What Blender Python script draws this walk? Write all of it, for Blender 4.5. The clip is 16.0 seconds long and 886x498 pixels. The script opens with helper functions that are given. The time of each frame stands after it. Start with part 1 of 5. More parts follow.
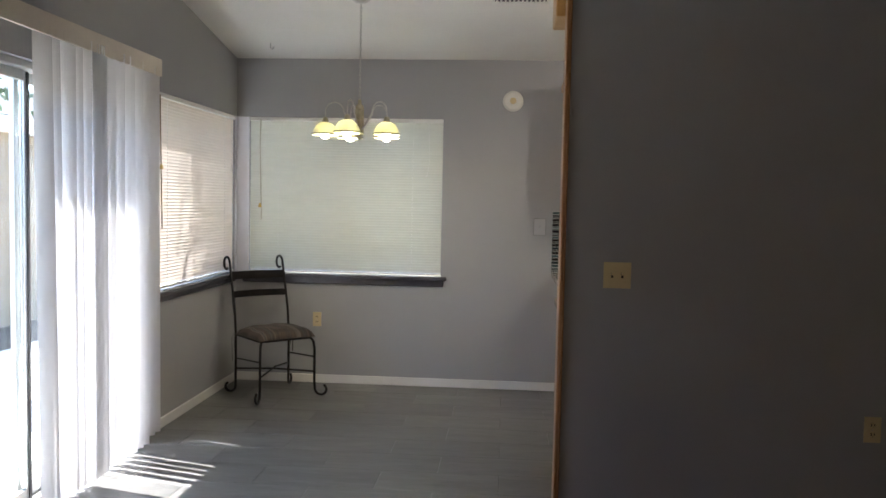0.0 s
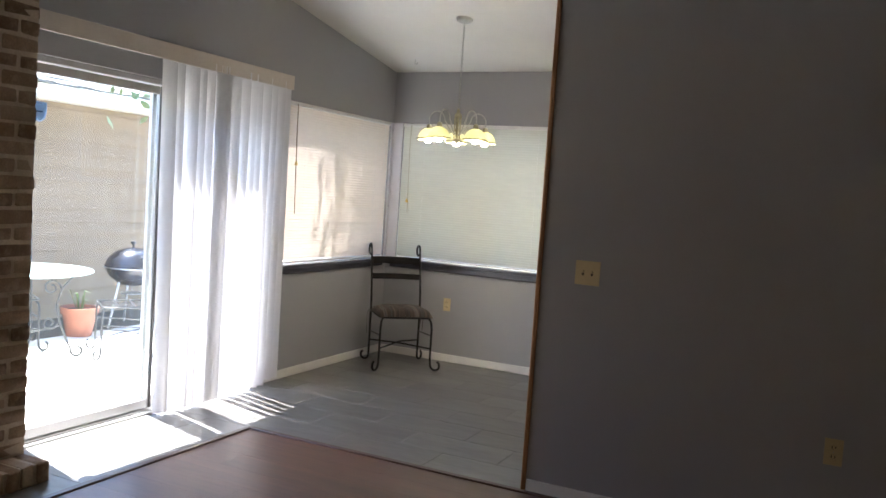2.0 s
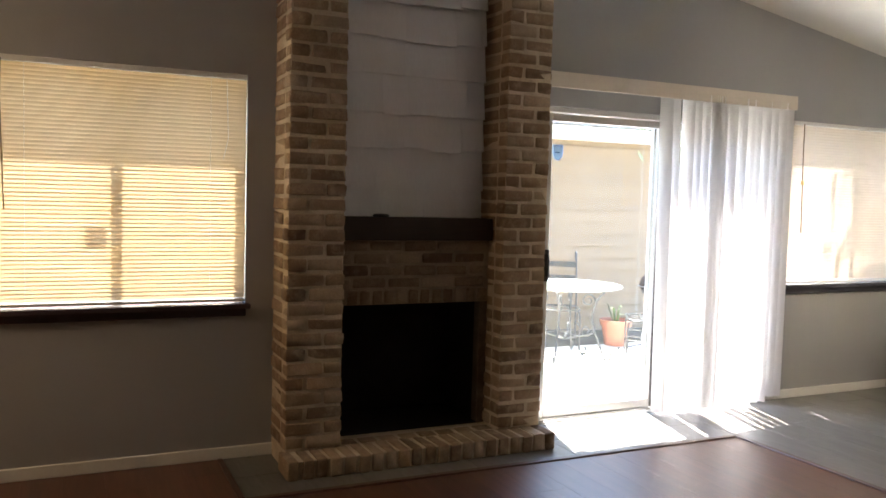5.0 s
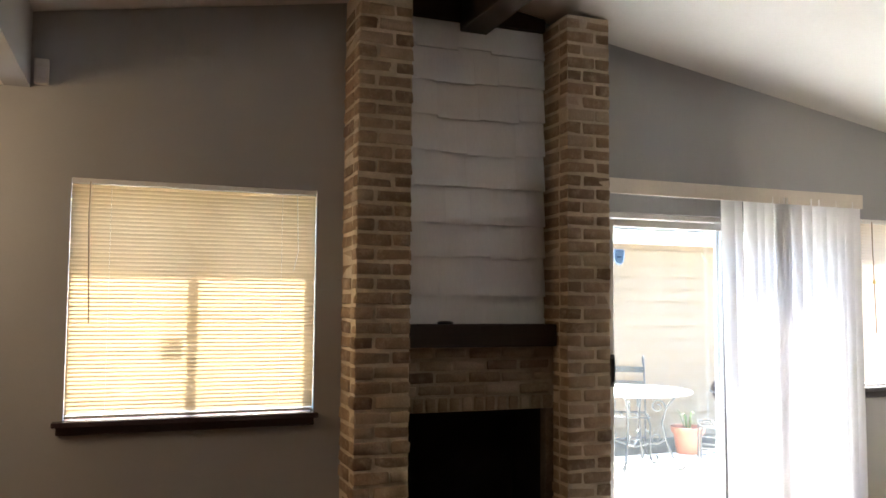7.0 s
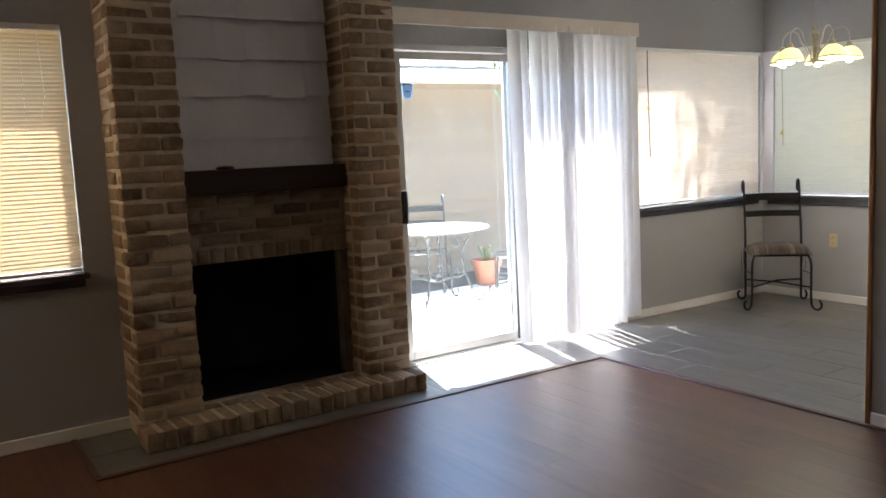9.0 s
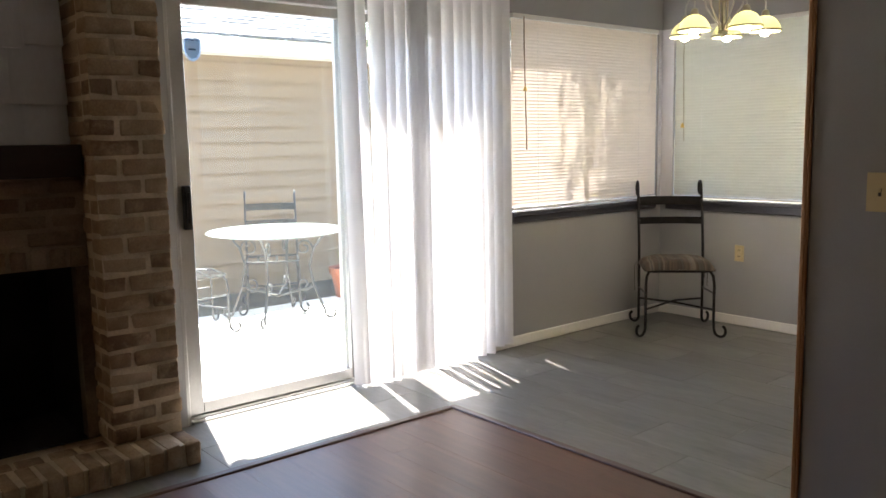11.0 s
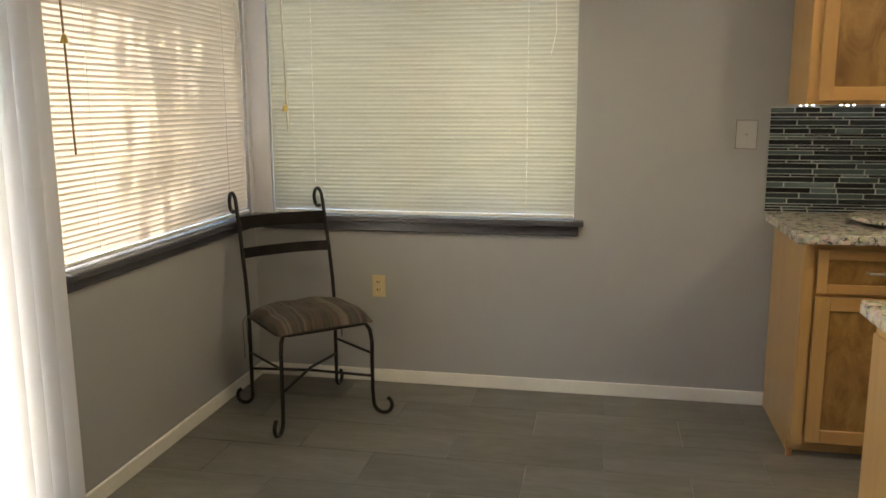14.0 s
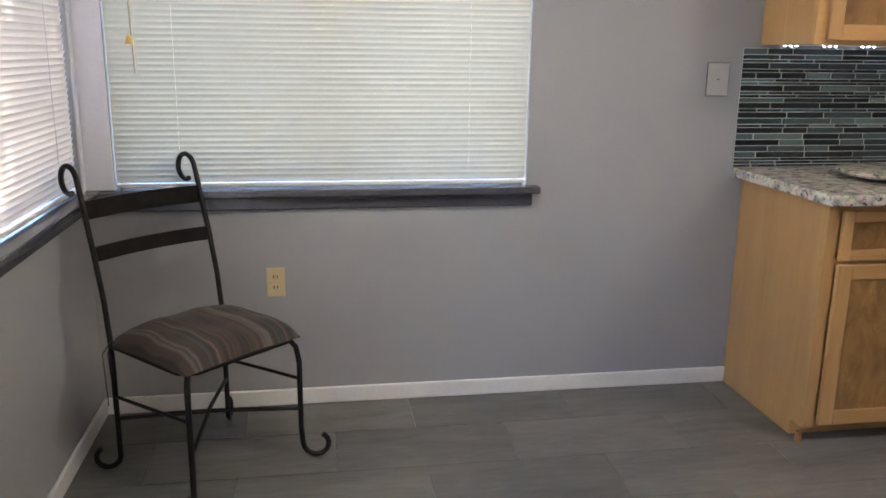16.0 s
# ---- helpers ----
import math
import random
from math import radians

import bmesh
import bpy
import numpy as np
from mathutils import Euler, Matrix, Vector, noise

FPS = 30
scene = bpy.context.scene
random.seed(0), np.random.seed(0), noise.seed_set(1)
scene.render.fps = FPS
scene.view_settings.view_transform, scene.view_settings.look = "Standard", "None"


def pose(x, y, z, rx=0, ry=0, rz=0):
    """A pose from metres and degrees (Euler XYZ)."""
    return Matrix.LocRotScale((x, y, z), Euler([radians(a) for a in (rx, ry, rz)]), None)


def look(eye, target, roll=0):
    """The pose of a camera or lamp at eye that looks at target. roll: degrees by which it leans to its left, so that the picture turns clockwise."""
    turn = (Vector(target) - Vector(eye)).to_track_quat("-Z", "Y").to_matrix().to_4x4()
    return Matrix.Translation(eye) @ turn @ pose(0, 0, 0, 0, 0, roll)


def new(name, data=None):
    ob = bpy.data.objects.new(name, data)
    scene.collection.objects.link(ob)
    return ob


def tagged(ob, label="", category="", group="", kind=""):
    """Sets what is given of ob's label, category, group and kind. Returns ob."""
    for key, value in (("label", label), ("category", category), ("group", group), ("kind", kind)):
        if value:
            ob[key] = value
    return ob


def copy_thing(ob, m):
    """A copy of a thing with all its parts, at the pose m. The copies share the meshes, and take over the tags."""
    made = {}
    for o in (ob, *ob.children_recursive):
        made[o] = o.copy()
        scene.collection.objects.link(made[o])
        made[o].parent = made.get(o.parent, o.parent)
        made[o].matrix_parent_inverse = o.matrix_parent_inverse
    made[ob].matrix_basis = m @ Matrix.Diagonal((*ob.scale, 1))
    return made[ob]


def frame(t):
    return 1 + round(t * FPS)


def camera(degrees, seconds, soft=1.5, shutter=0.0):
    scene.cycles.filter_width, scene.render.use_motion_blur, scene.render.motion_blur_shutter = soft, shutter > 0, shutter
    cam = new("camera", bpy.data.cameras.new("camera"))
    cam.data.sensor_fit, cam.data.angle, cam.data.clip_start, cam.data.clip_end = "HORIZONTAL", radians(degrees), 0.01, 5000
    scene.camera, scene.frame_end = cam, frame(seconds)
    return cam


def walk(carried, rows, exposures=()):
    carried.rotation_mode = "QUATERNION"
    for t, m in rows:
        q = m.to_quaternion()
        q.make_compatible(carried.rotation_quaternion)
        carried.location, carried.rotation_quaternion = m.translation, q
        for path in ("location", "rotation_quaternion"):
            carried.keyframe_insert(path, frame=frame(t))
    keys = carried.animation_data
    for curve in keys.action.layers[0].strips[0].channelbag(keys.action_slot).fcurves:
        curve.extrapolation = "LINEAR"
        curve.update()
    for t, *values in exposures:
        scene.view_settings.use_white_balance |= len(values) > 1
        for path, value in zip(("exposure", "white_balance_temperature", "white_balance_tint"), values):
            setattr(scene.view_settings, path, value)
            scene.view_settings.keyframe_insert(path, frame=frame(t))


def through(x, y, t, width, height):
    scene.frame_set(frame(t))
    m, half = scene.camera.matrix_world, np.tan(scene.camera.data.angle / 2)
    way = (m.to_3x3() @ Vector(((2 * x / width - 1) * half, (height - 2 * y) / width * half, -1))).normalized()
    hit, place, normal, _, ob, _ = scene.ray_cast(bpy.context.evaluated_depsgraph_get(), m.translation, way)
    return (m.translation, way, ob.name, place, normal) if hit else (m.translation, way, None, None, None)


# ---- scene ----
cam = camera(57.2, 16.0, soft=1.6)
PATH = [
    (0, (-0.104, 0.038, 1.478), (-0.255, 2.029, 1.363), 1.2),
    (0.5, (0.342, -0.048, 1.462), (-0.001, 1.919, 1.355), 2.6),
    (1, (0.768, -0.084, 1.462), (0.28, 1.851, 1.334), 3.6),
    (1.5, (1.158, -0.069, 1.489), (0.48, 1.808, 1.368), 4.1),
    (2, (1.512, -0.122, 1.496), (0.642, 1.674, 1.364), 3.9),
    (2.5, (1.818, -0.087, 1.476), (0.813, 1.635, 1.311), 3.7),
    (3, (2.03, -0.027, 1.488), (0.778, 1.522, 1.306), 3.4),
    (3.5, (2.148, -0.068, 1.483), (0.597, 1.179, 1.289), 2.7),
    (4, (2.2, -0.096, 1.48), (0.532, 0.989, 1.273), 2.4),
    (4.5, (2.204, -0.109, 1.489), (0.456, 0.844, 1.3), 2.0),
    (5, (2.229, -0.123, 1.482), (0.42, 0.722, 1.353), 1.6),
    (5.2, (2.252, -0.125, 1.495), (0.43, 0.696, 1.399), 1.6),
    (7.3, (2.314, -0.158, 1.48), (0.444, 0.538, 1.618), 0.4),
    (7.5, (2.355, -0.129, 1.484), (0.476, 0.553, 1.556), 0.1),
    (8, (2.285, -0.139, 1.428), (0.415, 0.563, 1.315), -0.8),
    (8.5, (2.28, -0.121, 1.447), (0.466, 0.698, 1.244), -1.9),
    (9, (2.212, 0.041, 1.406), (0.555, 1.135, 1.165), -2.6),
    (9.2, (2.15, 0.153, 1.435), (0.594, 1.378, 1.156), -2.4),
    (11.3, (1.314, 1.343, 1.331), (-0.207, 2.617, 1.075), -0.9),
    (11.5, (1.228, 1.437, 1.338), (-0.287, 2.718, 1.088), -0.6),
    (12, (0.859, 1.742, 1.355), (-0.529, 3.165, 1.128), -0.1),
    (12.5, (0.476, 1.941, 1.381), (-0.67, 3.56, 1.13), 0.0),
    (13, (0.143, 2.139, 1.362), (-0.766, 3.896, 1.065), 1.3),
    (13.5, (-0.148, 2.304, 1.385), (-0.8, 4.164, 1.046), 1.0),
    (14, (-0.477, 2.485, 1.45), (-0.857, 4.416, 1.095), -0.2),
    (14.5, (-0.761, 2.736, 1.443), (-0.949, 4.691, 1.065), 0.8),
    (15, (-1.06, 2.902, 1.4), (-1.023, 4.86, 0.997), 0.4),
    (15.5, (-1.308, 3.066, 1.403), (-1.109, 5.002, 0.942), -0.3),
    (16, (-1.442, 3.349, 1.402), (-1.132, 5.266, 0.926), 0.7),
]
EXPOSURES = [
    (0.0, 3.3, 5850, 13), (1.5, 3.15, 5850, 14), (2.5, 4.0, 6000, 16), (3.0, 4.15, 6050, 16), (4.0, 4.0, 6150, 16), (5.0, 4.0, 6400, 15), (7.5, 4.35, 6050, 13), (9.0, 3.75, 5950, 14), (11.5, 3.3, 6500, 14),
    (12.0, 2.9, 6600, 13), (12.5, 2.3, 6650, 12), (13.0, 2.2, 6650, 10), (13.5, 2.6, 6850, 9), (14.0, 3.3, 7200, 10), (14.5, 3.4, 7400, 11), (15.5, 3.65, 7400, 11), (16.0, 3.7, 5650, 18)]
walk(cam, [(t, look(eye, target, roll)) for t, eye, target, roll in PATH], EXPOSURES)

# ---- world and sun ----
SUN_DIR = Vector((1.0, -0.27, -2.8)).normalized()
world = bpy.data.worlds.new("sky")
scene.world = world
world.use_nodes = True
wn = world.node_tree.nodes
sky = wn.new("ShaderNodeTexSky")
sky.sky_type, sky.sun_disc = "NISHITA", False
sky.sun_elevation = math.asin(-SUN_DIR.z)
sky.sun_rotation = math.atan2(-SUN_DIR.x, -SUN_DIR.y)
wn["Background"].inputs["Strength"].default_value = 0.15
world.node_tree.links.new(sky.outputs[0], wn["Background"].inputs["Color"])
sun_data = bpy.data.lights.new("sun", "SUN")
sun_data.energy, sun_data.angle, sun_data.color = 5.0, radians(0.6), (1.0, 0.95, 0.87)
sun = new("sun", sun_data)
sun.matrix_world = look((0, 0, 20), Vector((0, 0, 20)) + SUN_DIR)
hall_data = bpy.data.lights.new("hall_lamp", "POINT")
hall_data.energy, hall_data.shadow_soft_size, hall_data.color = 3.2, 0.25, (1.0, 0.72, 0.42)
hall_light = new("hall_lamp", hall_data)
hall_light.location = (-1.4, -2.0, 2.2)
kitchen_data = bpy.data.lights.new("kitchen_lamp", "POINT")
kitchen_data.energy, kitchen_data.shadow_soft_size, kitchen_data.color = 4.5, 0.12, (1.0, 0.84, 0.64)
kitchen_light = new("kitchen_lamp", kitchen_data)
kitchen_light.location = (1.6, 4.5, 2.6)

# ---- materials ----
def nodes_of(name):
    m = bpy.data.materials.new(name)
    m.use_nodes = True
    nt = m.node_tree
    return m, nt, nt.nodes["Principled BSDF"]


def link(nt, a, b):
    nt.links.new(a, b)


def coords(nt, scale=(1, 1, 1), piece=False):
    """Object-space metres, shifted at random for each piece when piece is set."""
    tc = nt.nodes.new("ShaderNodeTexCoord")
    mp = nt.nodes.new("ShaderNodeMapping")
    mp.inputs["Scale"].default_value = scale
    link(nt, tc.outputs["Object"], mp.inputs["Vector"])
    if piece:
        info = nt.nodes.new("ShaderNodeObjectInfo")
        mul = nt.nodes.new("ShaderNodeVectorMath")
        mul.operation = "MULTIPLY"
        mul.inputs[1].default_value = (37.0, 53.0, 71.0)
        link(nt, info.outputs["Random"], mul.inputs[0])
        link(nt, mul.outputs[0], mp.inputs["Location"])
    return mp.outputs[0]


def noise_tex(nt, vec, scale, detail=4.0, rough=0.55, distort=0.0):
    n = nt.nodes.new("ShaderNodeTexNoise")
    n.inputs["Scale"].default_value = scale
    n.inputs["Detail"].default_value = detail
    n.inputs["Roughness"].default_value = rough
    n.inputs["Distortion"].default_value = distort
    link(nt, vec, n.inputs["Vector"])
    return n.outputs["Fac"]


def ramp(nt, fac, stops):
    r = nt.nodes.new("ShaderNodeValToRGB")
    el = r.color_ramp.elements
    while len(el) < len(stops):
        el.new(0.5)
    for e, (p, c) in zip(el, stops):
        e.position, e.color = p, (*c, 1)
    link(nt, fac, r.inputs["Fac"])
    return r.outputs["Color"]


def mixed(nt, fac, a, b, kind="MIX"):
    m = nt.nodes.new("ShaderNodeMix")
    m.data_type, m.blend_type = "RGBA", kind
    for socket, v in ((m.inputs[0], fac), (m.inputs[6], a), (m.inputs[7], b)):
        if isinstance(v, (int, float)):
            socket.default_value = v
        elif isinstance(v, tuple):
            socket.default_value = (*v, 1)
        else:
            link(nt, v, socket)
    return m.outputs[2]


def bump(nt, bsdf, height, strength, distance=0.01):
    b = nt.nodes.new("ShaderNodeBump")
    b.inputs["Strength"].default_value = strength
    b.inputs["Distance"].default_value = distance
    link(nt, height, b.inputs["Height"])
    link(nt, b.outputs[0], bsdf.inputs["Normal"])


def scaled(c, k):
    return tuple(min(1.0, v * k) for v in c)


def surface(name, color, rough=0.6, metal=0.0, vary=0.12, big=1.5, small=40.0, relief=0.1, piece=False, stretch=(1, 1, 1), piece_vary=0.0, spec=0.5):
    """A plain real-world surface: large blotches, fine grain and a fine relief."""
    m, nt, p = nodes_of(name)
    vec = coords(nt, stretch, piece)
    a = noise_tex(nt, vec, big)
    b = noise_tex(nt, vec, small, 5.0)
    col = ramp(nt, a, [(0.3, scaled(color, 1 - vary)), (0.7, scaled(color, 1 + vary))])
    fine = ramp(nt, b, [(0.3, (1 - vary,) * 3), (0.7, (1.0,) * 3)])
    col = mixed(nt, 1.0, col, fine, "MULTIPLY")
    if piece_vary:
        info = nt.nodes.new("ShaderNodeObjectInfo")
        tone = ramp(nt, info.outputs["Random"], [(0.0, (1 - piece_vary,) * 3), (1.0, (1.0,) * 3)])
        col = mixed(nt, 1.0, col, tone, "MULTIPLY")
    link(nt, col, p.inputs["Base Color"])
    p.inputs["Roughness"].default_value = rough
    p.inputs["Metallic"].default_value = metal
    p.inputs["Specular IOR Level"].default_value = spec
    if relief:
        bump(nt, p, b, relief, 0.004)
    return m


def wood(name, light, dark, rough=0.4, along="x", piece=False, fine=60.0, relief=0.06, coat=0.0):
    m, nt, p = nodes_of(name)
    st = {"x": (0.08, 1, 1), "y": (1, 0.08, 1), "z": (1, 1, 0.08)}[along]
    vec = coords(nt, st, piece)
    a = noise_tex(nt, vec, 9.0, 4.0, 0.6, 0.6)
    b = noise_tex(nt, vec, fine, 5.0, 0.6)
    col = ramp(nt, a, [(0.25, dark), (0.75, light)])
    col = mixed(nt, 0.35, col, ramp(nt, b, [(0.3, dark), (0.7, light)]))
    if piece:
        info = nt.nodes.new("ShaderNodeObjectInfo")
        col = mixed(nt, 1.0, col, ramp(nt, info.outputs["Random"], [(0.0, (0.82,) * 3), (1.0, (1.0,) * 3)]), "MULTIPLY")
    link(nt, col, p.inputs["Base Color"])
    p.inputs["Roughness"].default_value = rough
    p.inputs["Coat Weight"].default_value = coat
    bump(nt, p, b, relief, 0.003)
    return m


def sheer(name, color, through=0.5, vary=0.06):
    """Thin vinyl that scatters light through itself."""
    m, nt, p = nodes_of(name)
    out = nt.nodes["Material Output"]
    vec = coords(nt, (1, 1, 1), True)
    a = noise_tex(nt, vec, 6.0)
    col = ramp(nt, a, [(0.3, scaled(color, 1 - vary)), (0.7, color)])
    link(nt, col, p.inputs["Base Color"])
    p.inputs["Roughness"].default_value = 0.45
    t = nt.nodes.new("ShaderNodeBsdfTranslucent")
    link(nt, col, t.inputs["Color"])
    mx = nt.nodes.new("ShaderNodeMixShader")
    mx.inputs[0].default_value = through
    link(nt, p.outputs[0], mx.inputs[1])
    link(nt, t.outputs[0], mx.inputs[2])
    link(nt, mx.outputs[0], out.inputs["Surface"])
    return m


def pane_glass(name, tint=(0.95, 0.98, 0.97), film=0.0):
    m, nt, p = nodes_of(name)
    out = nt.nodes["Material Output"]
    tr = nt.nodes.new("ShaderNodeBsdfTransparent")
    tr.inputs["Color"].default_value = (*tint, 1)
    gl = nt.nodes.new("ShaderNodeBsdfGlossy")
    gl.inputs["Roughness"].default_value = 0.02
    fr = nt.nodes.new("ShaderNodeLayerWeight")
    fr.inputs["Blend"].default_value = 0.5
    pw = nt.nodes.new("ShaderNodeMath")
    pw.operation = "POWER"
    pw.inputs[1].default_value = 5.0
    link(nt, fr.outputs["Facing"], pw.inputs[0])
    ma = nt.nodes.new("ShaderNodeMath")
    ma.operation = "MULTIPLY_ADD"
    ma.inputs[1].default_value, ma.inputs[2].default_value = 0.5, 0.03
    link(nt, pw.outputs[0], ma.inputs[0])
    mx = nt.nodes.new("ShaderNodeMixShader")
    link(nt, ma.outputs[0], mx.inputs[0])
    link(nt, tr.outputs[0], mx.inputs[1])
    link(nt, gl.outputs[0], mx.inputs[2])
    last = mx
    if film:
        # a thin film of dust and wiped smears on the pane
        vec = coords(nt, (1, 1, 0.5))
        smear = ramp(nt, noise_tex(nt, vec, 2.2, 5.0, 0.6, 0.8), [(0.3, (film * 0.4,) * 3), (0.75, (film * 1.6,) * 3)])
        dust = nt.nodes.new("ShaderNodeBsdfTranslucent")
        dust.inputs["Color"].default_value = (0.85, 0.85, 0.82, 1)
        last = nt.nodes.new("ShaderNodeMixShader")
        link(nt, smear, last.inputs[0])
        link(nt, mx.outputs[0], last.inputs[1])
        link(nt, dust.outputs[0], last.inputs[2])
    link(nt, last.outputs[0], out.inputs["Surface"])
    return m


def glow(name, color, strength):
    m, nt, p = nodes_of(name)
    p.inputs["Base Color"].default_value = (*color, 1)
    p.inputs["Emission Color"].default_value = (*color, 1)
    p.inputs["Emission Strength"].default_value = strength
    return m


M_WALL = surface("grey_wall_paint", (0.335, 0.335, 0.342), 0.55, vary=0.035, big=0.9, small=150.0, relief=0.12)
M_WALL_BOUNCE = surface("off_white_bounce_wall", (0.72, 0.70, 0.66), 0.6, vary=0.035, big=0.9, small=150.0, relief=0.12)
M_CEIL = surface("white_textured_ceiling", (0.74, 0.72, 0.68), 0.85, vary=0.04, big=1.2, small=70.0, relief=0.35)
M_WHITE = surface("white_trim_paint", (0.74, 0.73, 0.70), 0.4, vary=0.05, big=3.0, small=60.0, relief=0.05)
# wall tone brightened by hand for light that leaks into the window corner
M_CORNER_LIT = surface("lit_corner_tone", (0.66, 0.66, 0.72), 0.45, vary=0.04, big=3.0, small=60.0, relief=0.05)
M_SILL = surface("dark_grey_gloss_paint", (0.075, 0.075, 0.09), 0.22, vary=0.15, big=4.0, small=60.0, relief=0.05)
M_SILL_BROWN = surface("dark_brown_sill_paint", (0.055, 0.035, 0.04), 0.25, vary=0.15, big=4.0, small=60.0, relief=0.05)
M_VALANCE = surface("cream_valance", (0.66, 0.60, 0.52), 0.5, vary=0.05, big=2.0, small=50.0, relief=0.05)
M_ALU = surface("brushed_aluminium", (0.55, 0.55, 0.54), 0.35, 0.7, vary=0.08, big=3.0, small=80.0, relief=0.05)
M_ALU_DARK = surface("dark_weather_strip", (0.05, 0.045, 0.04), 0.6, vary=0.2)
M_BLACK = surface("black_plastic", (0.015, 0.014, 0.014), 0.4, vary=0.2)
M_IRON = surface("dark_wrought_iron", (0.022, 0.02, 0.019), 0.42, 0.6, vary=0.3, big=12.0, small=120.0, relief=0.25)
M_IRON_OUT = surface("weathered_wrought_iron", (0.05, 0.05, 0.05), 0.32, 0.5, vary=0.3, big=12.0, small=120.0, relief=0.25)
M_OAK = wood("oak_trim", (0.44, 0.22, 0.09), (0.26, 0.12, 0.05), 0.35, "z")
M_MAPLE = wood("honey_maple", (0.68, 0.42, 0.165), (0.53, 0.295, 0.10), 0.3, "z", True, coat=0.3)
M_MAPLE_X = wood("honey_maple_rail", (0.66, 0.39, 0.15), (0.50, 0.27, 0.085), 0.3, "x", True, coat=0.3)
M_MANTEL = wood("dark_stained_beam", (0.036, 0.017, 0.011), (0.014, 0.008, 0.006), 0.75, "y", relief=0.25)
M_RIDGE = wood("dark_ridge_beam", (0.04, 0.024, 0.016), (0.016, 0.01, 0.008), 0.6, "x", relief=0.25)
M_THRESH = wood("dark_floor_strip", (0.10, 0.045, 0.03), (0.055, 0.025, 0.018), 0.35, "x")
M_SOOT = surface("sooty_firebrick", (0.010, 0.009, 0.009), 0.95, vary=0.4, big=6.0, small=60.0, relief=0.4)
M_SMOKED = surface("smoke_stained_brick", (0.15, 0.11, 0.08), 0.9, vary=0.3, big=9.0, small=90.0, relief=0.5)
M_MORTAR_SMOKE_SHADE = surface("smoke_and_shade_mortar", (0.30, 0.235, 0.165), 0.9, vary=0.2, big=8.0, small=120.0, relief=0.6)
M_MORTAR = surface("sandy_mortar", (0.56, 0.455, 0.33), 0.9, vary=0.2, big=8.0, small=120.0, relief=0.6)
M_SHAKE = surface("grey_painted_shake", (0.74, 0.73, 0.74), 0.6, vary=0.05, big=3.0, small=90.0, relief=0.3, piece=True, stretch=(1, 1, 0.25), piece_vary=0.03)
M_ALMOND = surface("almond_plastic", (0.62, 0.51, 0.28), 0.35, vary=0.04, relief=0.0)
M_PLATE_GREY = surface("grey_painted_plate", (0.43, 0.43, 0.435), 0.45, vary=0.05, relief=0.0)
M_PLASTIC = surface("white_plastic", (0.72, 0.71, 0.66), 0.4, vary=0.04, relief=0.0)
M_CONCRETE = surface("pale_concrete", (0.63, 0.60, 0.55), 0.85, vary=0.12, big=1.2, small=60.0, relief=0.3)
M_GROUND = surface("dry_lawn", (0.17, 0.15, 0.09), 0.95, vary=0.35, big=0.6, small=25.0, relief=0.5)
# dry grass tone with the eave's shade put into the colour
M_GRASS_SHADED = surface("shade_darkened_grass", (0.10, 0.088, 0.062), 0.95, vary=0.4, big=6.0, small=60.0, relief=0.8)
M_SIDING = surface("tan_siding_paint", (0.195, 0.139, 0.083), 0.6, vary=0.06, big=1.5, small=60.0, relief=0.15, piece=True, stretch=(1, 0.2, 1), piece_vary=0.08)
M_FASCIA = surface("cream_fascia", (0.62, 0.58, 0.50), 0.6, vary=0.06)
M_TERRA = surface("terracotta", (0.31, 0.115, 0.068), 0.75, vary=0.15, big=8.0, small=80.0)
M_SOIL = surface("potting_soil", (0.05, 0.035, 0.025), 0.95, vary=0.3, big=20.0)
M_GRILL = surface("black_enamel", (0.02, 0.022, 0.03), 0.18, vary=0.15, big=6.0)
M_STEEL = surface("galvanised_steel", (0.5, 0.5, 0.5), 0.35, 0.9, vary=0.1, big=8.0)
M_LEAF = surface("green_leaf", (0.075, 0.12, 0.03), 0.5, vary=0.35, big=20.0, piece=True)
M_BARK = surface("bark", (0.10, 0.07, 0.05), 0.9, vary=0.35, big=10.0, relief=0.6, stretch=(1, 1, 0.2))
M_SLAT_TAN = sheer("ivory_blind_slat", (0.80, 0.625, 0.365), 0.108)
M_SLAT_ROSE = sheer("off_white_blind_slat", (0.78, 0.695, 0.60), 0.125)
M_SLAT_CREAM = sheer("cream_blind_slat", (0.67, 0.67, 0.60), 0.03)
M_VANE = sheer("white_vinyl_vane", (0.81, 0.80, 0.80), 0.145)
M_SHADE = sheer("frosted_alabaster_glass", (0.70, 0.69, 0.48), 0.27, 0.1)
M_WAND = surface("amber_plastic_wand", (0.22, 0.14, 0.06), 0.3, vary=0.1, relief=0.0)
M_WAND_CLEAR = surface("yellowed_clear_wand", (0.50, 0.47, 0.36), 0.25, vary=0.1, relief=0.0)
M_TASSEL = surface("yellowed_tassel", (0.65, 0.45, 0.12), 0.5, vary=0.1, relief=0.0)
M_BRASS = surface("antique_brass", (0.48, 0.44, 0.31), 0.3, 0.9, vary=0.12, big=20.0, relief=0.05)
M_BRONZE = surface("dark_bronze_rim", (0.10, 0.075, 0.04), 0.4, 0.8, vary=0.2, big=20.0, relief=0.05)
M_NICKEL = surface("brushed_nickel", (0.5, 0.49, 0.46), 0.3, 0.9, vary=0.1, big=20.0, relief=0.05)
M_GLASS = pane_glass("window_glass")
M_GLASS_DUSTY = pane_glass("dusty_door_glass", film=0.006)
M_TABLE_GLASS = sheer("frosted_green_glass", (0.29, 0.355, 0.33), 0.4)
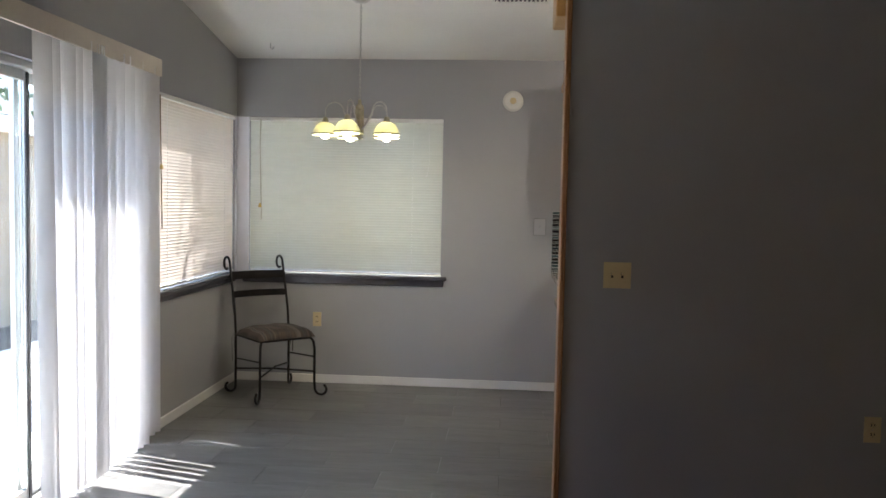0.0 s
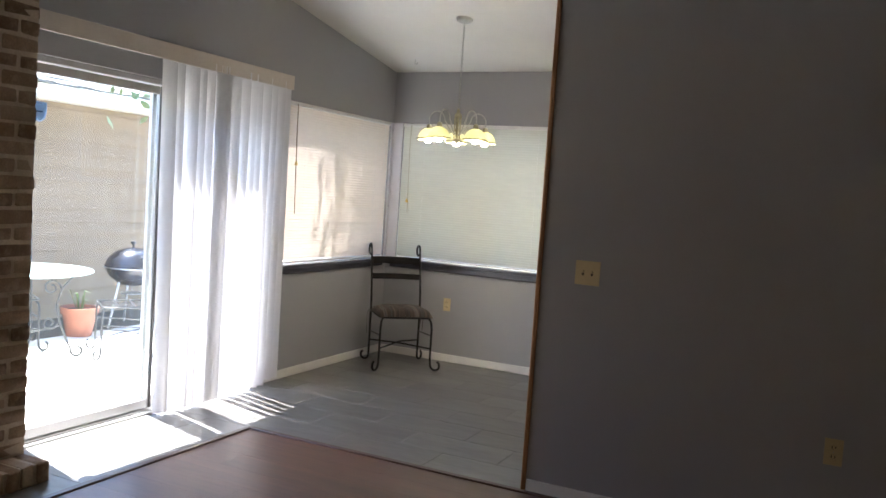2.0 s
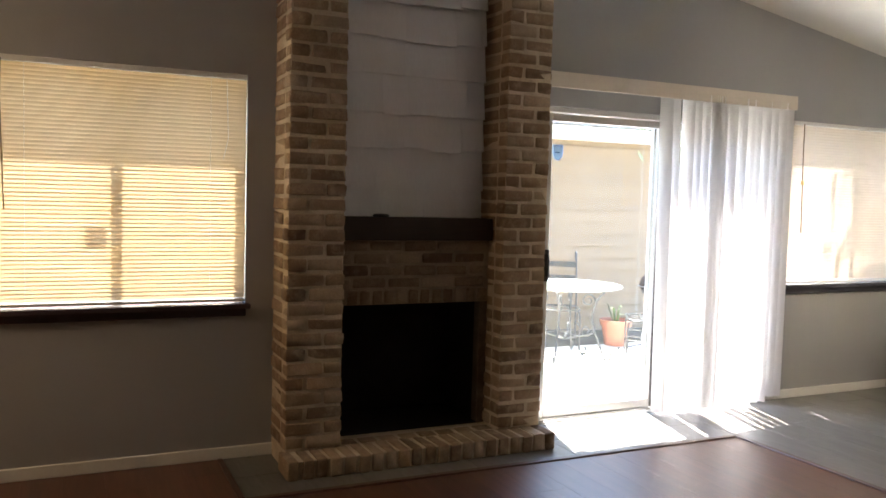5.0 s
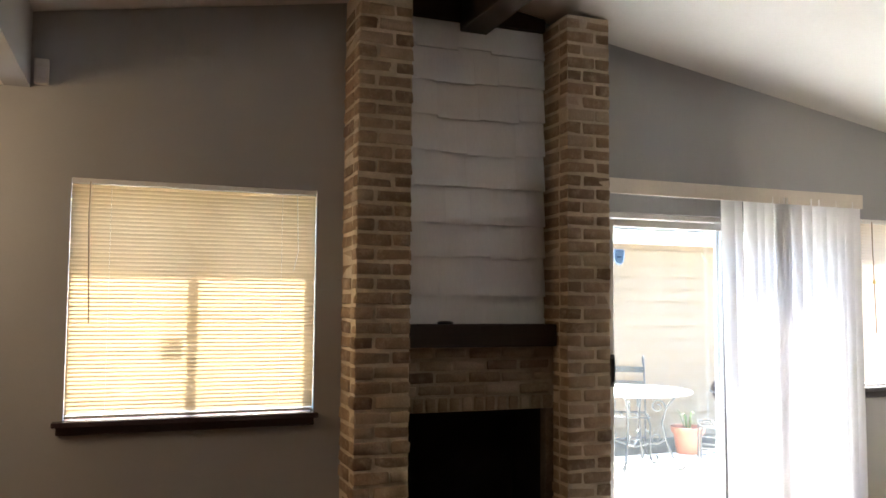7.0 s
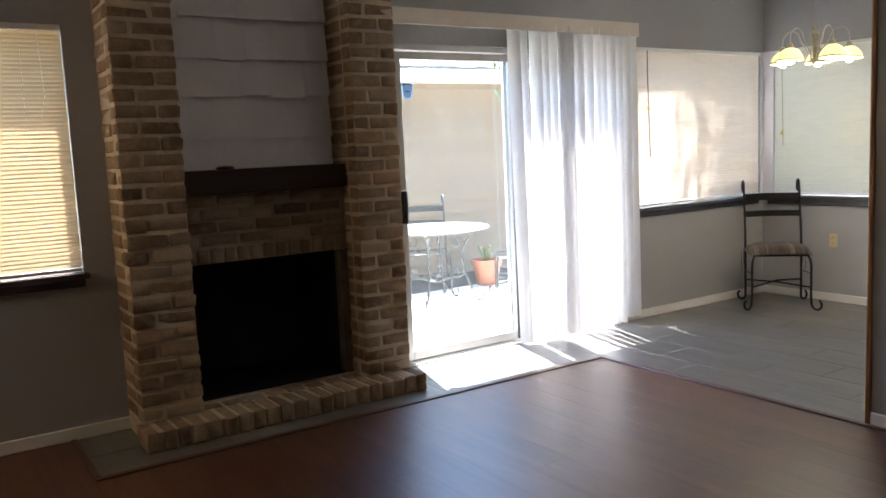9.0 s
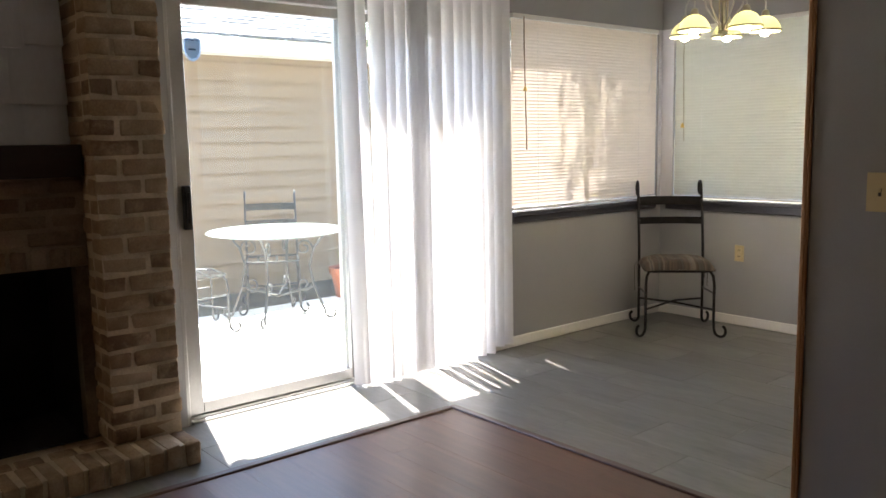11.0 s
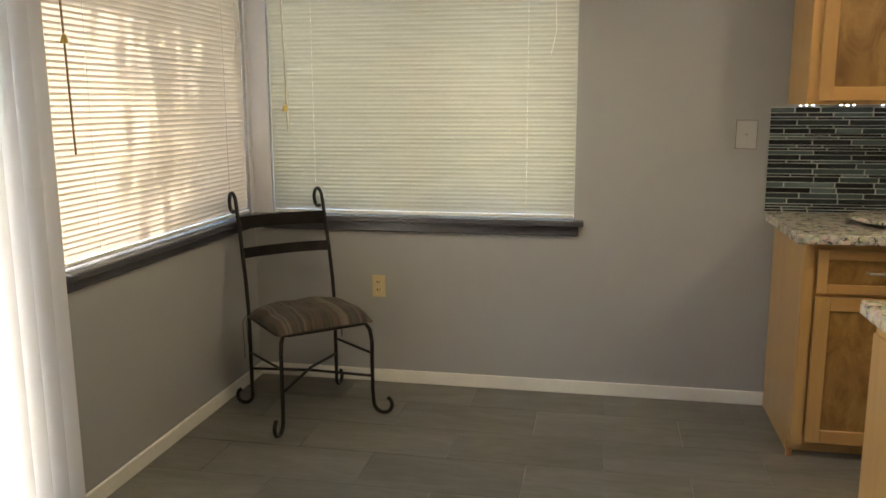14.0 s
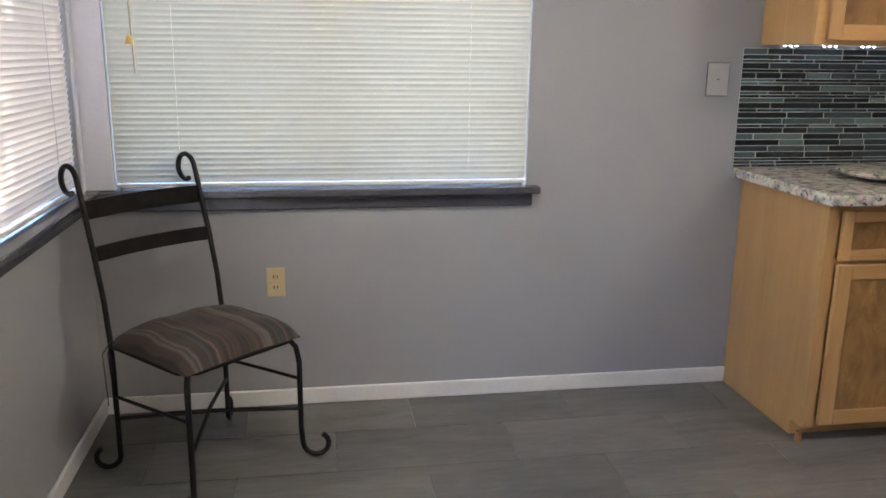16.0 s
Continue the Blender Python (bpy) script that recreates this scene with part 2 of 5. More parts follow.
M_BULB = glow("lit_bulb", (1.0, 0.87, 0.64), 12.5)
M_LED = glow("lit_diode", (0.82, 0.94, 1.0), 5.0)
M_STICKER = sheer("blue_sticker", (0.11, 0.17, 0.25), 0.35)
M_STICKER_IN = sheer("pale_blue_sticker", (0.50, 0.60, 0.68), 0.45)
M_ROOF = surface("grey_roof_shingle", (0.17, 0.166, 0.162), 0.9, vary=0.3, big=5.0, small=60.0, relief=0.6)
M_GROUT_GREY = surface("grey_grout", (0.085, 0.082, 0.077), 0.9, vary=0.1)
M_GROUT_PALE = surface("pale_grout", (0.60, 0.62, 0.60), 0.8, vary=0.08)


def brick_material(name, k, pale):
    """Tumbled brick with a pale lime bloom; k darkens it for smoke stain and for shade in the recess."""
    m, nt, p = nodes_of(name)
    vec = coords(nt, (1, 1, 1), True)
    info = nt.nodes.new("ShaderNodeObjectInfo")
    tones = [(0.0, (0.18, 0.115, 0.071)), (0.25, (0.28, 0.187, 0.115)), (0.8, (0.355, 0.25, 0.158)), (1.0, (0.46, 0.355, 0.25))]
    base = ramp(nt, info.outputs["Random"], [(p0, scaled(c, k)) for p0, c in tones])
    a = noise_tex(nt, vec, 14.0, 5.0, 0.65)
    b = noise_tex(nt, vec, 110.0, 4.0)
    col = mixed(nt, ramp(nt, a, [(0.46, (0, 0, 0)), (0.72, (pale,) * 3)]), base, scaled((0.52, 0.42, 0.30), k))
    col = mixed(nt, 1.0, col, ramp(nt, b, [(0.3, (0.75,) * 3), (0.7, (1.0,) * 3)]), "MULTIPLY")
    link(nt, col, p.inputs["Base Color"])
    p.inputs["Roughness"].default_value = 0.9
    bump(nt, p, a, 0.6, 0.006)
    return m


def granite_material():
    m, nt, p = nodes_of("speckled_granite")
    vec = coords(nt)
    v = nt.nodes.new("ShaderNodeTexVoronoi")
    v.inputs["Scale"].default_value = 90.0
    link(nt, vec, v.inputs["Vector"])
    a = noise_tex(nt, vec, 22.0, 5.0, 0.7)
    b = noise_tex(nt, vec, 60.0, 5.0, 0.7)
    col = ramp(nt, a, [(0.30, (0.10, 0.10, 0.09)), (0.42, (0.38, 0.36, 0.31)), (0.55, (0.62, 0.58, 0.50)), (0.75, (0.72, 0.70, 0.64))])
    col = mixed(nt, ramp(nt, b, [(0.56, (0, 0, 0)), (0.62, (1, 1, 1))]), col, (0.035, 0.033, 0.03))
    col = mixed(nt, 0.35, col, v.outputs["Color"], "SOFT_LIGHT")
    link(nt, col, p.inputs["Base Color"])
    p.inputs["Roughness"].default_value = 0.12
    return m


def floor_tile_material():
    m, nt, p = nodes_of("grey_plank_tile")
    vec = coords(nt, (0.22, 1, 1), True)
    a = noise_tex(nt, vec, 6.0, 4.0, 0.6, 0.8)
    b = noise_tex(nt, vec, 45.0, 5.0, 0.6, 0.3)
    col = ramp(nt, a, [(0.3, (0.083, 0.08, 0.073)), (0.7, (0.205, 0.20, 0.187))])
    col = mixed(nt, 0.4, col, ramp(nt, b, [(0.3, (0.11, 0.107, 0.098)), (0.7, (0.22, 0.215, 0.20))]))
    info = nt.nodes.new("ShaderNodeObjectInfo")
    col = mixed(nt, 1.0, col, ramp(nt, info.outputs["Random"], [(0.0, (0.8,) * 3), (1.0, (1.0,) * 3)]), "MULTIPLY")
    link(nt, col, p.inputs["Base Color"])
    p.inputs["Roughness"].default_value = 0.28
    bump(nt, p, b, 0.08, 0.003)
    return m


def laminate_material():
    m, nt, p = nodes_of("red_brown_laminate")
    vec = coords(nt, (0.07, 1, 1), True)
    a = noise_tex(nt, vec, 10.0, 4.0, 0.6, 0.7)
    b = noise_tex(nt, vec, 70.0, 5.0, 0.6)
    col = ramp(nt, a, [(0.25, (0.072, 0.028, 0.017)), (0.75, (0.155, 0.066, 0.04))])
    col = mixed(nt, 0.3, col, ramp(nt, b, [(0.3, (0.05, 0.02, 0.012)), (0.7, (0.15, 0.065, 0.04))]))
    info = nt.nodes.new("ShaderNodeObjectInfo")
    col = mixed(nt, 1.0, col, ramp(nt, info.outputs["Random"], [(0.0, (0.88,) * 3), (1.0, (1.0,) * 3)]), "MULTIPLY")
    link(nt, col, p.inputs["Base Color"])
    p.inputs["Roughness"].default_value = 0.36
    bump(nt, p, b, 0.12, 0.003)
    return m


def mosaic_material():
    m, nt, p = nodes_of("glass_mosaic_strip")
    info = nt.nodes.new("ShaderNodeObjectInfo")
    col = ramp(nt, info.outputs["Random"], [(0.0, (0.008, 0.010, 0.012)), (0.4, (0.017, 0.024, 0.027)), (0.62, (0.034, 0.052, 0.056)), (0.82, (0.075, 0.11, 0.112)), (1.0, (0.15, 0.20, 0.20))])
    link(nt, col, p.inputs["Base Color"])
    p.inputs["Roughness"].default_value = 0.07
    p.inputs["Coat Weight"].default_value = 0.5
    return m


def cushion_material():
    m, nt, p = nodes_of("striped_woven_fabric")
    vec = coords(nt)
    sep = nt.nodes.new("ShaderNodeSeparateXYZ")
    link(nt, vec, sep.inputs[0])
    wob = noise_tex(nt, vec, 5.0, 2.0)
    add = nt.nodes.new("ShaderNodeMath")
    add.operation = "MULTIPLY_ADD"
    add.inputs[1].default_value = 0.05
    link(nt, wob, add.inputs[0])
    link(nt, sep.outputs["X"], add.inputs[2])
    comb = nt.nodes.new("ShaderNodeCombineXYZ")
    link(nt, add.outputs[0], comb.inputs[0])
    stripe = noise_tex(nt, comb.outputs[0], 15.0, 3.0, 0.55)
    col = ramp(nt, stripe, [(0.28, (0.024, 0.02, 0.018)), (0.4, (0.062, 0.059, 0.055)), (0.46, (0.034, 0.026, 0.02)), (0.53, (0.072, 0.049, 0.037)), (0.6, (0.125, 0.108, 0.09)), (0.67, (0.046, 0.043, 0.041)), (0.76, (0.025, 0.022, 0.02))])
    link(nt, col, p.inputs["Base Color"])
    p.inputs["Roughness"].default_value = 0.9
    p.inputs["Sheen Weight"].default_value = 0.05
    bump(nt, p, noise_tex(nt, vec, 350.0), 0.3, 0.002)
    return m


def burl_material():
    m, nt, p = nodes_of("figured_maple_panel")
    vec = coords(nt, (1, 1, 0.6), True)
    a = noise_tex(nt, vec, 7.0, 5.0, 0.65, 1.5)
    col = ramp(nt, a, [(0.3, (0.17, 0.085, 0.025)), (0.5, (0.30, 0.165, 0.05)), (0.72, (0.44, 0.26, 0.085))])
    link(nt, col, p.inputs["Base Color"])
    p.inputs["Roughness"].default_value = 0.3
    p.inputs["Coat Weight"].default_value = 0.3
    return m


M_BRICK, M_BRICK_SMOKE_SHADE = brick_material("tumbled_tan_brick", 0.95, 0.6), brick_material("smoke_and_shade_brick", 0.72, 0.4)
M_GRANITE, M_TILE, M_LAMINATE = granite_material(), floor_tile_material(), laminate_material()
M_MOSAIC, M_CUSHION, M_BURL = mosaic_material(), cushion_material(), burl_material()


# ---- mesh helpers ----
def add_box(bm, x0, x1, y0, y1, z0, z1, bevel=0.0, segments=1):
    geom = bmesh.ops.create_cube(bm, size=1.0)
    m = Matrix.LocRotScale(((x0 + x1) / 2, (y0 + y1) / 2, (z0 + z1) / 2), None, (abs(x1 - x0), abs(y1 - y0), abs(z1 - z0)))
    bmesh.ops.transform(bm, matrix=m, verts=geom["verts"])
    if bevel:
        edges = list({e for v in geom["verts"] for e in v.link_edges})
        bmesh.ops.bevel(bm, geom=edges, offset=bevel, segments=segments, affect="EDGES", profile=0.6)
    return bm


def box(*a, **k):
    return add_box(bmesh.new(), *a, **k)


def add_lathe(bm, profile, at=(0, 0, 0), segments=24, wobble=None):
    """Turns a profile of (radius, height) about the upright axis."""
    rings = []
    for r, z in profile:
        ring = []
        for i in range(segments):
            a = 2 * math.pi * i / segments
            rr = r * (wobble(a, z) if wobble else 1.0)
            ring.append(bm.verts.new((at[0] + rr * math.cos(a), at[1] + rr * math.sin(a), at[2] + z)))
        rings.append(ring)
    for lo, hi in zip(rings, rings[1:]):
        for i in range(segments):
            j = (i + 1) % segments
            bm.faces.new((lo[i], lo[j], hi[j], hi[i]))
    for ring, (r, z) in ((rings[0], profile[0]), (rings[-1], profile[-1])):
        if r > 1e-4:
            bm.faces.new(ring)
    return bm


def lathe(profile, at=(0, 0, 0), segments=24):
    return add_lathe(bmesh.new(), profile, at, segments)


def add_tube(bm, points, r, sides=8, taper=None, flat=1.0):
    """A rod swept along points."""
    pts = [Vector(p) for p in points]
    rings, side = [], None
    for i, p in enumerate(pts):
        way = (pts[min(i + 1, len(pts) - 1)] - pts[max(i - 1, 0)]).normalized()
        if side is None:
            side = way.cross(Vector((0, 0, 1)))
            side = side if side.length > 0.05 else way.cross(Vector((0, 1, 0)))
        side = (side - way * side.dot(way)).normalized()
        up = way.cross(side)
        rr = r * (taper[i] if taper else 1.0)
        rings.append([bm.verts.new(p + side * rr * math.cos(2 * math.pi * k / sides) + up * rr * flat * math.sin(2 * math.pi * k / sides)) for k in range(sides)])
    for lo, hi in zip(rings, rings[1:]):
        for k in range(sides):
            j = (k + 1) % sides
            bm.faces.new((lo[k], lo[j], hi[j], hi[k]))
    bm.faces.new(rings[0])
    bm.faces.new(rings[-1])
    return bm


def tube(points, r, sides=8, taper=None, flat=1.0):
    return add_tube(bmesh.new(), points, r, sides, taper, flat)


def mesh_of(bm, name, material, smooth=None):
    bmesh.ops.recalc_face_normals(bm, faces=bm.faces)
    me = bpy.data.meshes.new(name)
    bm.to_mesh(me)
    bm.free()
    me.materials.append(material)
    if smooth is not None:
        me.shade_smooth()
        me.set_sharp_from_angle(angle=radians(smooth))
    return me


def part(name, bm, material, parent, label="", smooth=None):
    ob = new(name, mesh_of(bm, name, material, smooth))
    ob.parent = parent
    return tagged(ob, label)


def piece(name, mesh, parent, at, turn=(0, 0, 0)):
    ob = new(name, mesh)
    ob.parent = parent
    ob.location, ob.rotation_euler = at, turn
    return ob


def thing(name, at, label, category, group="", rz=0.0, kind=""):
    ob = new(name)
    ob.empty_display_size = 0.1
    ob.matrix_world = pose(*at, 0, 0, rz)
    return tagged(ob, label, category, group, kind)


def structure(name, bm, material, label, category, smooth=None):
    return tagged(new(name, mesh_of(bm, name, material, smooth)), label, category, "", "structure")


def curl(center, start, turns, r0, r1, axis_u, axis_v, n=14):
    """Points of a scroll: from radius r0 to r1 in the plane of two axes, from an angle in degrees."""
    c, u, v = Vector(center), Vector(axis_u), Vector(axis_v)
    pts = []
    for i in range(n + 1):
        f = i / n
        a = radians(start + 360 * turns * f)
        r = r0 + (r1 - r0) * f
        pts.append(c + u * r * math.cos(a) + v * r * math.sin(a))
    return pts


# ---- plan ----
WEST, NORTH, EAST, SOUTH = -2.27, 6.46, 4.3, -3.7
OUT = WEST - 0.14
PART_S, PART_N, PART_W = 3.805, 3.92, 0.168
SOFFIT_Y, LOW_CEIL = -0.705, 2.56
RIDGE_Y, EAVE_Z = 1.735, 2.592
HEAD, SILL = 2.13, 0.885
HEAD_2, SILL_2 = 2.112, 0.868
W1_Y0, W1_Y1 = 4.865, 6.415
W2_Y0, W2_Y1 = -0.495, 0.782
N_X0, N_X1 = -2.163, -0.607
DOOR_Y0, DOOR_Y1, DOOR_Z = 2.665, 4.635, 2.085
TRANS_X, TRANS_Y = -1.62, 3.795
FIRE_Y0, FIRE_Y1 = 1.25, 2.24


def ceil_z(y):
    """The ceiling's underside: two slopes that meet at a ridge over the fireplace."""
    if y >= RIDGE_Y:
        return EAVE_Z + 0.1625 * (NORTH - y)
    return EAVE_Z + 0.1625 * (NORTH - RIDGE_Y) - 0.166 * (RIDGE_Y - y)


# ---- shell ----
def wall_west():
    bm, top = bmesh.new(), 3.5
    for y0, y1, z0, z1 in ((SOUTH - 0.14, W2_Y0, -0.16, top), (W2_Y0, W2_Y1, -0.16, SILL_2 - 0.03), (W2_Y0, W2_Y1, HEAD_2, top), (W2_Y1, FIRE_Y0, -0.16, top), (FIRE_Y0, FIRE_Y1, -0.16, 0.1), (FIRE_Y0, FIRE_Y1, 0.95, top), (FIRE_Y1, DOOR_Y0, -0.16, top),
                           (DOOR_Y0, DOOR_Y1, DOOR_Z, top), (DOOR_Y0, DOOR_Y1, -0.16, -0.02), (DOOR_Y1, W1_Y0, -0.16, top), (W1_Y0, W1_Y1, -0.16, SILL - 0.03), (W1_Y0, W1_Y1, HEAD, top), (W1_Y1, NORTH + 0.14, -0.16, top)):
        add_box(bm, OUT, WEST, y0, y1, z0, z1)
    return structure("wall_west", bm, M_WALL, "grey painted wall with two windows and a sliding door", "wall")


def wall_north():
    bm, top, n = bmesh.new(), 3.5, NORTH + 0.14
    for x0, x1, z0, z1 in ((WEST, N_X0, -0.16, top), (N_X0, N_X1, -0.16, SILL - 0.03), (N_X0, N_X1, HEAD, top), (N_X1, EAST, -0.16, top)):
        add_box(bm, x0, x1, NORTH, n, z0, z1)
    return structure("wall_north", bm, M_WALL, "grey painted wall with a wide window", "wall")


wall_west()
wall_north()
structure("wall_partition", box(PART_W, EAST, PART_S, PART_N, 0.0, 3.2), M_WALL, "grey painted partition wall in shade", "wall")
# unseen closing wall, made off-white to throw light back onto the fireplace
structure("wall_east", box(EAST, EAST + 0.14, SOUTH - 0.14, NORTH + 0.14, -0.16, 3.5), M_WALL_BOUNCE, "plain unseen wall, off-white to bounce light", "wall")
structure("wall_south", box(OUT, EAST, SOUTH - 0.14, SOUTH, -0.16, 3.5), M_WALL, "plain grey painted wall", "wall")
structure("soffit_face", box(WEST, EAST, SOFFIT_Y - 0.12, SOFFIT_Y, LOW_CEIL, 3.3), M_WALL, "grey drop wall above the lower ceiling", "wall")


def vault():
    bm = bmesh.new()
    low, high = [], []
    for y in (SOFFIT_Y, RIDGE_Y, NORTH):
        low.append([bm.verts.new((x, y, ceil_z(y))) for x in (WEST, EAST)])
        high.append([bm.verts.new((x, y, ceil_z(y) + 0.12)) for x in (WEST, EAST)])
    for i in (0, 1):
        bm.faces.new((*low[i], *reversed(low[i + 1])))
        bm.faces.new((*high[i], *reversed(high[i + 1])))
        for k in (0, 1):
            bm.faces.new((low[i][k], low[i + 1][k], high[i + 1][k], high[i][k]))
    for i in (0, 2):
        bm.faces.new((*low[i], *reversed(high[i])))
    return structure("ceiling_vault", bm, M_CEIL, "white textured ceiling of two slopes with a ridge", "ceiling")


vault()
structure("ceiling_low", box(WEST, EAST, SOUTH, SOFFIT_Y - 0.12, LOW_CEIL, LOW_CEIL + 0.1), M_CEIL, "flat white ceiling of the low part", "ceiling")
floor = structure("floor", box(OUT, EAST, SOUTH, NORTH, -0.16, -0.012), M_GROUT_GREY, "floor of red-brown planks and grey tiles", "floor")


def baseboards():
    h, d = 0.068, 0.014
    for name, b in (("baseboard", (WEST, 0.317, NORTH - d, NORTH, 0.0, h)), ("baseboard", (WEST, WEST + d, 4.66, NORTH - d, 0.0, h)),
                    ("baseboard", (WEST, WEST + d, SOUTH, 0.945, 0.0, h)), ("baseboard", (PART_W + 0.012, EAST, PART_S - d, PART_S, 0.0, h))):
        structure(name, box(*b, bevel=0.004), M_WHITE, "white painted baseboard along the wall", "baseboard")


baseboards()
# oak strip that caps the partition's end, and the strips between the two floors
structure("trim", box(PART_W - 0.016, PART_W, PART_S - 0.012, PART_N + 0.004, 0.0, ceil_z(3.9) - 0.02, bevel=0.003), M_OAK, "oak strip capping the end of the partition", "trim")
structure("trim", box(PART_W, PART_W + 0.008, PART_S - 0.012, PART_S, 0.0, ceil_z(3.9) - 0.02, bevel=0.003), M_OAK, "oak corner strip on the partition", "trim")
structure("floor_strip", box(TRANS_X, EAST, TRANS_Y - 0.03, TRANS_Y + 0.008, -0.01, 0.009, bevel=0.004), M_THRESH, "dark wooden strip between plank and tile floor", "trim")
structure("floor_strip", box(TRANS_X - 0.008, TRANS_X + 0.03, 0.635, TRANS_Y - 0.03, -0.01, 0.009, bevel=0.004), M_THRESH, "dark wooden strip between plank and tile floor", "trim")
structure("floor_strip", box(WEST + 0.015, TRANS_X - 0.008, 0.635, 0.665, -0.01, 0.009, bevel=0.004), M_THRESH, "dark wooden strip beside the hearth tiles", "trim")


# ---- windows ----
def window(name, y0, y1, label, side, z0=SILL, z1=HEAD):
    """A slider window in a wall that runs along local y, the room at +x; the origin is the sill's middle on the room face."""
    at = (WEST, (y0 + y1) / 2, z0) if side == "west" else ((y0 + y1) / 2, NORTH, z0)
    w = thing(name, at, label, "window", "", 0.0 if side == "west" else -90.0, "structure")
    half, h, f = (y1 - y0) / 2, z1 - z0, 0.03
    bm = bmesh.new()
    xo, xi = -0.125, -0.075
    for b in ((xo, xi, -half, half, 0.0, f), (xo, xi, -half, half, h - f, h), (xo, xi, -half, -half + f, f, h - f), (xo, xi, half - f, half, f, h - f)):
        add_box(bm, *b, bevel=0.002)
    part("window_frame", bm, M_ALU, w, "aluminium frame")
    part("meeting_stile", box(xo + 0.005, xi, -0.022, 0.022, f, h - f, bevel=0.002), M_ALU, w)
    for a, b in ((-half + f, -0.022), (0.022, half - f)):
        g = part("pane", box(-0.104, -0.1, a, b, f, h - f), M_GLASS, w)
        g.visible_shadow = False
    return w


window_w1 = window("window_1", W1_Y0, W1_Y1, "sliding window behind closed blinds beside the chair", "west")
window_w2 = window("window_2", W2_Y0, W2_Y1, "sliding window behind closed ivory blinds", "west", SILL_2, HEAD_2)
window_n = window("window_3", N_X0, N_X1, "wide window behind closed cream blinds", "north")
# unseen cap added outside; it shades the top of the ivory blind
part("shade_cap", box(-0.20, -0.141, -0.68, 0.68, HEAD_2 - SILL_2, HEAD_2 - SILL_2 + 0.05), M_FASCIA, window_w2, "unseen cream cap outside that shades the blind's top")
part("sticker", box(-0.0995, -0.0985, -0.155, -0.05, 0.525, 0.637, bevel=0.0004), M_STICKER, window_w2, "blue sticker on the glass")


# thin strips added to the corner; their pale colour stands for leaked window light
structure("trim", box(WEST, N_X0 - 0.002, NORTH - 0.006, NORTH, SILL, HEAD, bevel=0.002), M_CORNER_LIT, "pale lavender strip coloured for leaking light in the window corner", "trim")
structure("trim", box(WEST, WEST + 0.006, W1_Y1 + 0.002, NORTH - 0.006, SILL, HEAD, bevel=0.002), M_CORNER_LIT, "pale lavender strip coloured for leaking light in the window corner", "trim")


def sill(name, bms, material, label):
    s = thing(name, bms[0], label, "window sill", "", 0, "structure")
    for n, bm in bms[1]:
        part(n, bm, material, s)
    return s


def sill_west(name, y0, y1, material, label, z0=SILL):
    yc = (y0 + y1) / 2
    h = (y1 - y0) / 2
    sill(name, ((WEST, yc, z0 - 0.03), [("board", box(-0.07, 0.055, -h, h, 0.0, 0.028, bevel=0.008, segments=3)), ("apron", box(0.0, 0.022, -h + 0.02, h - 0.02, -0.042, -0.001, bevel=0.004))]), material, label)


sill_west("window_sill", W1_Y0 - 0.02, NORTH - 0.06, M_SILL, "dark grey glossy window sill with an apron")
sill_west("window_sill", W2_Y0 - 0.05, W2_Y1 + 0.02, M_SILL_BROWN, "dark brown window sill under the ivory blind", SILL_2)
sill("window_sill", ((-1.41, NORTH, SILL - 0.03), [
    ("board", box(-0.81, 0.85, -0.055, 0.07, 0.0, 0.028, bevel=0.008, segments=3)), ("apron", box(-0.8, 0.825, -0.022, 0.0, -0.05, -0.001, bevel=0.004))]),
    M_SILL, "dark grey glossy window sill with an apron")


